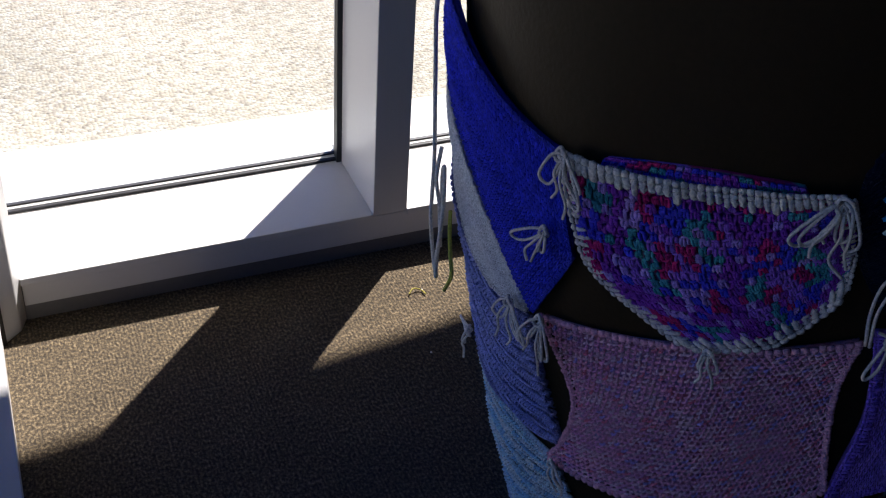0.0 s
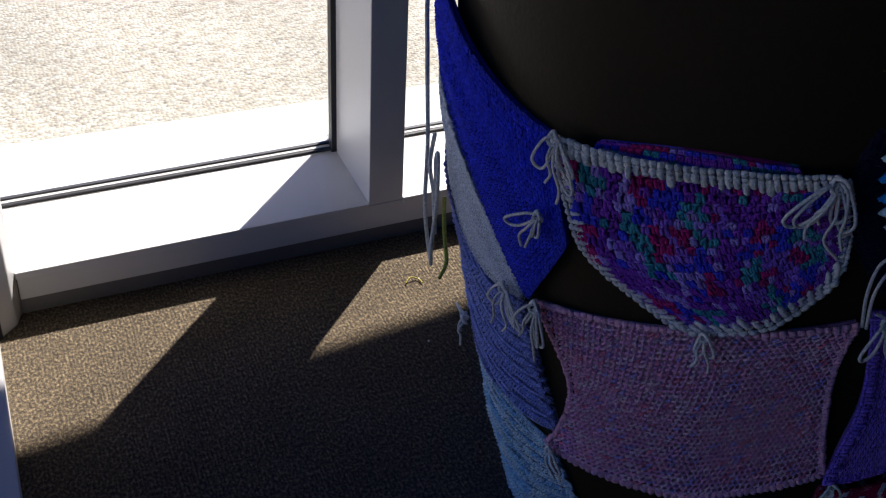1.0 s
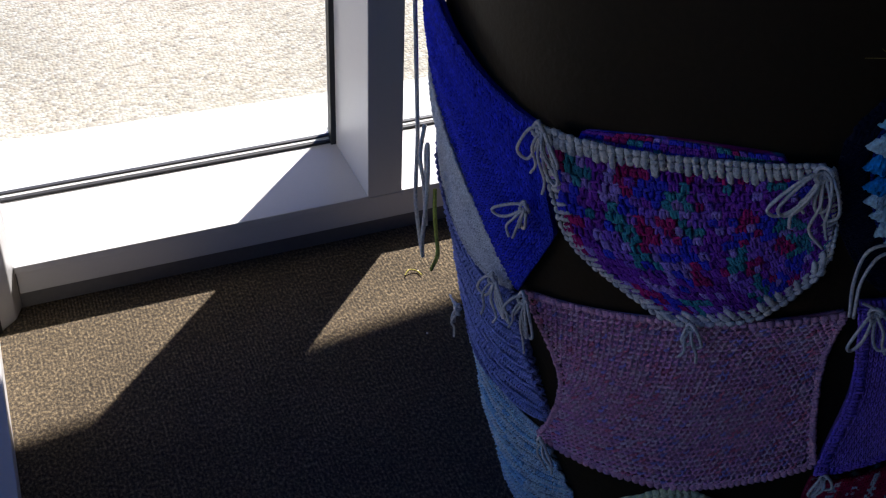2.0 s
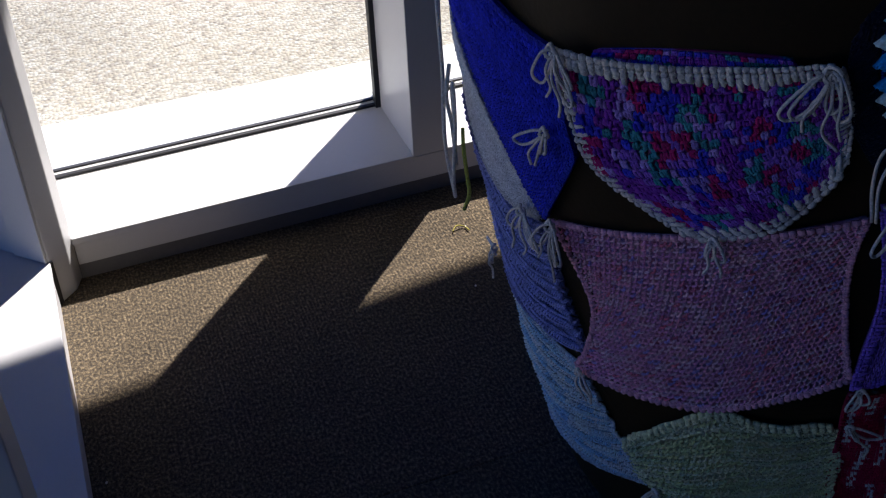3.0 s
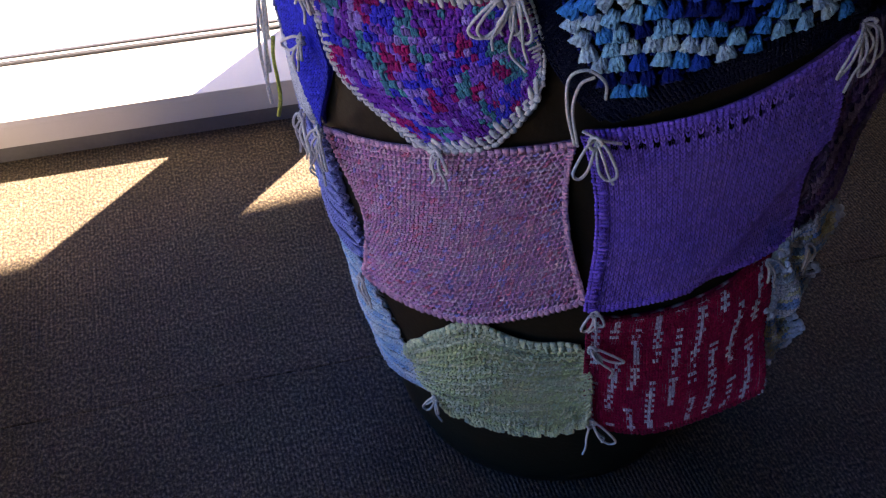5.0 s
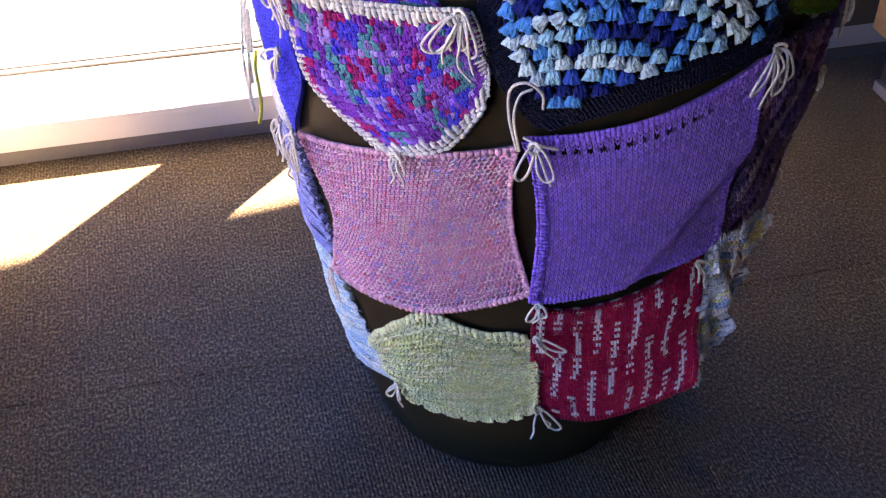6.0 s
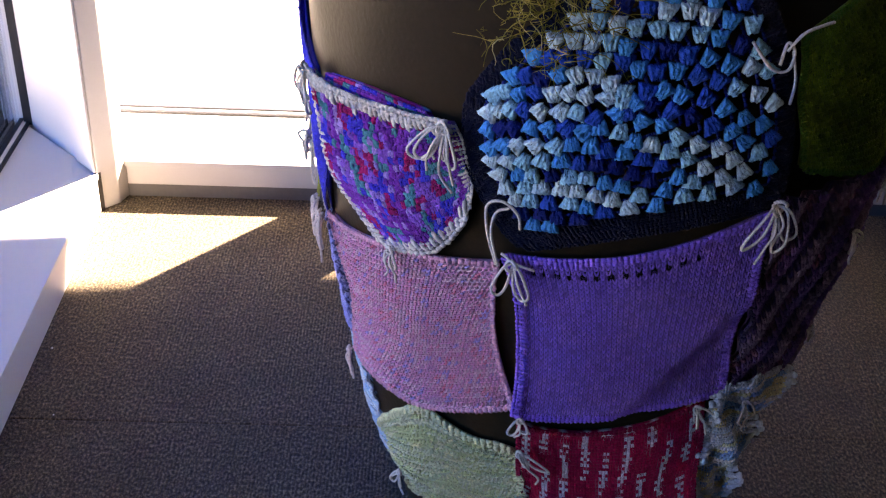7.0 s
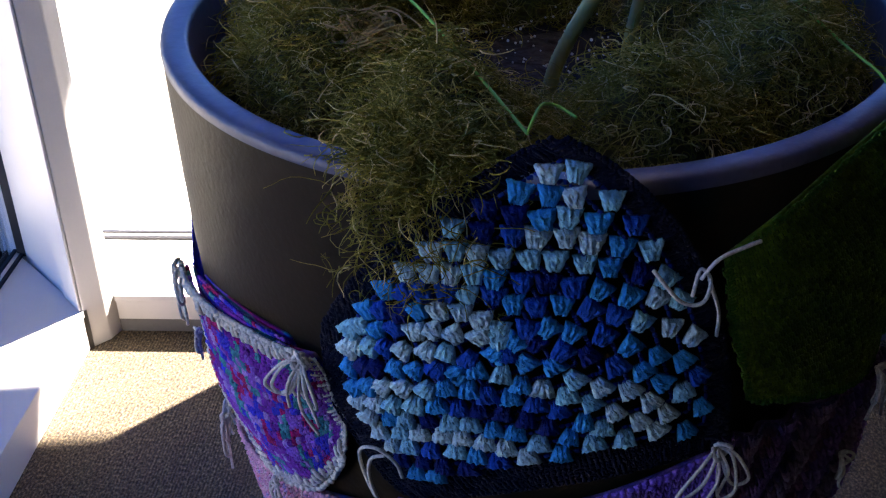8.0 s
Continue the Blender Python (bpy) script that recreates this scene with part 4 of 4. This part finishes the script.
def mound(x, y):
    """Height of the moss over the soil, about the planter's axis."""
    r = np.hypot(x, y)
    ring = np.exp(-((r - 0.205) / 0.066) ** 2)
    bare = np.exp(-(((x - 0.03) / 0.10) ** 2 + ((y - 0.06) / 0.09) ** 2))
    return 0.80 + 0.084 * ring * (1 + 0.25 * np.sin(9 * np.arctan2(y, x))) - 0.05 * bare + 0.012 * np.sin(40 * x) * np.sin(37 * y)


mb = bmesh.new()
bmesh.ops.create_grid(mb, x_segments=90, y_segments=90, size=0.262)
bmesh.ops.delete(mb, geom=[q for q in mb.verts if q.co.length > 0.262], context="VERTS")
for q in mb.verts:
    q.co.z = float(mound(q.co.x, q.co.y)) - 0.012 + 0.012 * noise.noise(q.co * 45)
for q in mb.faces:
    q.smooth = True
mat_ob = part("moss_bed", mb, MOSS_DARK, None)
mat_ob.location = (CX, CY, 0)
tagged(mat_ob, "dense dark mat of dried moss on the soil", "moss", kind="stuff")

n_str, n_pt = 27000, 8
r0 = np.sqrt(rng.random(n_str)) * 0.262
a0 = rng.random(n_str) * 2 * math.pi
x0, y0 = r0 * np.cos(a0), r0 * np.sin(a0)
keep = rng.random(n_str) > 0.93 * np.exp(-(((x0 - 0.03) / 0.085) ** 2 + ((y0 - 0.05) / 0.08) ** 2))
spill = rng.random(n_str) < 0.13
sa = np.radians(rng.normal(-104.5, 4.3, n_str))
sr = rng.uniform(0.26, 0.322, n_str)
x0, y0 = np.where(spill, sr * np.cos(sa), x0), np.where(spill, sr * np.sin(sa), y0)
z0 = np.where(spill, 0.885 - np.clip(sr - 0.298, 0, 1) * 4.2 * rng.random(n_str) + rng.normal(0, 0.008, n_str), mound(x0, y0) + rng.normal(0.002, 0.009, n_str))
x0, y0, z0 = x0[keep | spill], y0[keep | spill], z0[keep | spill]
count = len(x0)
head = rng.random(count) * 2 * math.pi
curl = rng.normal(0, 1.3, count)
rise = rng.normal(0.16, 0.42, count)
step = rng.uniform(0.0025, 0.0065, count)
lines = np.zeros((count, n_pt, 3))
px, py, pz = x0.copy(), y0.copy(), z0.copy()
for k in range(n_pt):
    lines[:, k] = np.stack([px, py, pz], 1)
    head = head + curl * 0.6 + rng.normal(0, 0.22, count)
    rise = rise - 0.10 + rng.normal(0, 0.10, count)
    px, py, pz = px + step * np.cos(head) * np.cos(rise), py + step * np.sin(head) * np.cos(rise), pz + step * np.sin(rise)
hung = np.hypot(x0, y0) > 0.2625
inside = np.hypot(lines[..., 0], lines[..., 1])
lines[..., :2] *= np.where(hung[:, None], 1.0, np.minimum(1.0, 0.277 / (inside + 1e-9)))[..., None]
inside = np.hypot(lines[..., 0], lines[..., 1])
low = np.where(inside < 0.281, mound(lines[..., 0], lines[..., 1]) - 0.006, np.where(inside < 0.308, 0.872, 0.0))
sunk = np.maximum(low - lines[..., 2], 0).max(axis=1)
lines[..., 2] += np.where(hung, sunk, 0.0)[:, None]
lines[..., 2] = np.maximum(lines[..., 2], low)
tang = np.gradient(lines, axis=1)
tang /= np.linalg.norm(tang, axis=2, keepdims=True) + 1e-9
sa_ = np.cross(tang, np.array((0.2, 0.3, 0.93)))
sa_ /= np.linalg.norm(sa_, axis=2, keepdims=True) + 1e-9
sb_ = np.cross(tang, sa_)
rad = (rng.uniform(0.00026, 0.00070, count)[:, None] * np.linspace(1.0, 0.45, n_pt)[None])[..., None]
tri = np.stack([lines + rad * (math.cos(q) * sa_ + math.sin(q) * sb_) for q in (0.0, 2.094, 4.189)], 2)
idx = np.arange(count)[:, None] * n_pt * 3
faces = []
for k in range(n_pt - 1):
    for q in range(3):
        w = (q + 1) % 3
        faces.append(np.concatenate([idx + k * 3 + q, idx + k * 3 + w, idx + k * 3 + 3 + w, idx + k * 3 + 3 + q], 1))
shade = np.array([(0.30, 0.26, 0.042), (0.20, 0.185, 0.028), (0.44, 0.36, 0.09), (0.66, 0.54, 0.24)])[rng.choice(4, count, p=(0.40, 0.27, 0.24, 0.09))]
moss = mesh_part("spanish_moss", tri.reshape(-1, 3) + np.array((CX, CY, 0)), np.concatenate(faces), FIBRE, None, "", np.repeat(shade, n_pt * 3, 0))
tagged(moss, "tangled olive-brown dried moss spilling over the lip", "moss", kind="stuff")

# loose nest of paler strands
rng = np.random.default_rng(32)
nest = []
for k in range(26):
    c = np.array((0.598, 0.775, 0.888)) + rng.normal(0, 0.004, 3)
    r, ph = rng.uniform(0.014, 0.03), rng.random() * 6.28
    q = np.linspace(ph, ph + rng.uniform(2.5, 6.0), 16)
    nest.append(np.stack([c[0] + r * np.cos(q), c[1] + 0.8 * r * np.sin(q), c[2] + 0.006 * np.sin(2 * q + ph)], 1))
nob = strand_part("moss_curl", nest, 0.0008, (0.55, 0.39, 0.17), None)
tagged(nob, "curled nest of paler dried moss strands", "moss", kind="stuff")

# perlite grains on the bare soil
rng = np.random.default_rng(33)
pb = bmesh.new()
for k in range(150):
    x, y = rng.normal(0.02, 0.075), rng.normal(0.075, 0.06)
    if math.hypot(x, y) < 0.24:
        bmesh.ops.create_icosphere(pb, subdivisions=1, radius=float(rng.uniform(0.0006, 0.0017)), matrix=Matrix.Translation((CX + x, CY + y, 0.808 + rng.normal(0, 0.004))))
tagged(part("perlite", pb, PERLITE, None), "white perlite grains scattered on the soil", "perlite", kind="stuff")

# the plant: a ringed green cane and a thinner one
plant = tagged(empty("potted_plant", (0.739, 0.832, 0.80)), "potted plant with a pale green ringed cane", "plant")


def cane(keys, r0, r1, rings):
    line = smooth_line(keys, 40)
    s = np.linspace(0, 1, len(line))
    v, f = tube(line, (r0 + (r1 - r0) * s) * (1 + 0.10 * np.maximum(0, np.sin(2 * math.pi * rings * s)) ** 6), 12)
    return mesh_part("cane", v - np.array((0.739, 0.832, 0.80)), f, STEM, plant)


cane([(0.730, 0.838, 0.79), (0.739, 0.832, 0.84), (0.768, 0.820, 0.905), (0.812, 0.815, 0.98), (0.865, 0.825, 1.07), (0.905, 0.84, 1.17)], 0.0064, 0.005, 44)
cane([(0.80, 0.95, 0.79), (0.815, 0.955, 0.87), (0.85, 0.97, 0.98), (0.90, 0.99, 1.10)], 0.0055, 0.004, 30)


def cord(keys, label):
    line = smooth_line(keys, 20)
    v, f = tube(line, 0.0011)
    tagged(mesh_part("green_cord", v, f, BRIGHT, None), label, "cord", "green cords")


cord([(0.62, 0.80, 0.91), (0.645, 0.757, 0.905), (0.685, 0.672, 0.90), (0.716, 0.600, 0.898), (0.7195, 0.591, 0.90), (0.723, 0.600, 0.904), (0.728, 0.618, 0.905), (0.738, 0.622, 0.902), (0.749, 0.611, 0.90)], "bright green cord from the moss to the blue square")
cord([(0.90, 0.84, 0.91), (0.918, 0.800, 0.90), (0.940, 0.745, 0.892), (0.958, 0.705, 0.885), (0.972, 0.66, 0.86)], "bright green cord from the moss to the green square")

# ---- cabinet beside the planter ----
cab = tagged(empty("low_cabinet", (1.95, 1.0, 0)), "low brown laminate cabinet with a dark recessed base", "cabinet")
part("body", box_bm(-0.32, 0.35, -0.30, 0.52, 0.125, 0.62, 0.004), WOOD, cab)
part("toe_board", box_bm(-0.285, 0.33, -0.28, 0.50, 0.0, 0.125), SHADOWBOARD, cab, "dark recessed base board")
part("base_trim", box_bm(-0.297, -0.285, -0.28, 0.50, 0.0, 0.022, 0.002), EDGE, cab, "grey base trim")

# crumbs on the carpet
rng = np.random.default_rng(34)
for x, y, s in ((0.559, 1.320, 0.0018), (-0.013, 1.128, 0.002), (0.03, 0.98, 0.0015), (0.60, 1.47, 0.0016)):
    cb = bmesh.new()
    bmesh.ops.create_icosphere(cb, subdivisions=1, radius=s)
    for q in cb.verts:
        q.co *= float(rng.uniform(0.7, 1.2))
    ob = part("crumb", cb, PERLITE, None)
    ob.location = (x, y, s * 0.6)
    tagged(ob, "tiny pale crumb on the carpet", "crumb", "crumbs on the carpet")
line = smooth_line([(0.575, 1.462, 0.003), (0.585, 1.470, 0.006), (0.597, 1.468, 0.003), (0.601, 1.455, 0.003)], 8)
v, f = tube(line, 0.0012)
tagged(mesh_part("yarn_scrap", v, f, YARN, None, "", np.tile(np.array((0.42, 0.36, 0.08)), (len(v), 1))), "yellow snip of wool on the carpet", "yarn scrap")

# ---- carpet, laid in strips ----
TILE, GAP = 0.615, 0.0007
tile_meshes = {}


def tile_mesh(w, d):
    key = (round(w, 4), round(d, 4))
    if key not in tile_meshes:
        bm = box_bm(0, w, 0, d, -0.007, 0.0, 0.0016)
        me = bpy.data.meshes.new("carpet_strip")
        bm.to_mesh(me)
        bm.free()
        me.materials.append(CARPET)
        tile_meshes[key] = me
    return tile_meshes[key]


y, w = 0.968 + TILE + 0.055, EAST - W_FACE + 0.20
while y > SOUTH:
    d = min(TILE + (0.055 if y > 1.5 else 0.0), y - SOUTH)
    ob = new("carpet_strip", tile_mesh(w, d - 2 * GAP))
    ob.parent = floor
    ob.matrix_world = Matrix.Translation((W_FACE - 0.10, y - d + GAP, 0)) @ Matrix.Rotation(radians(1.3), 4, "Z")
    y -= d
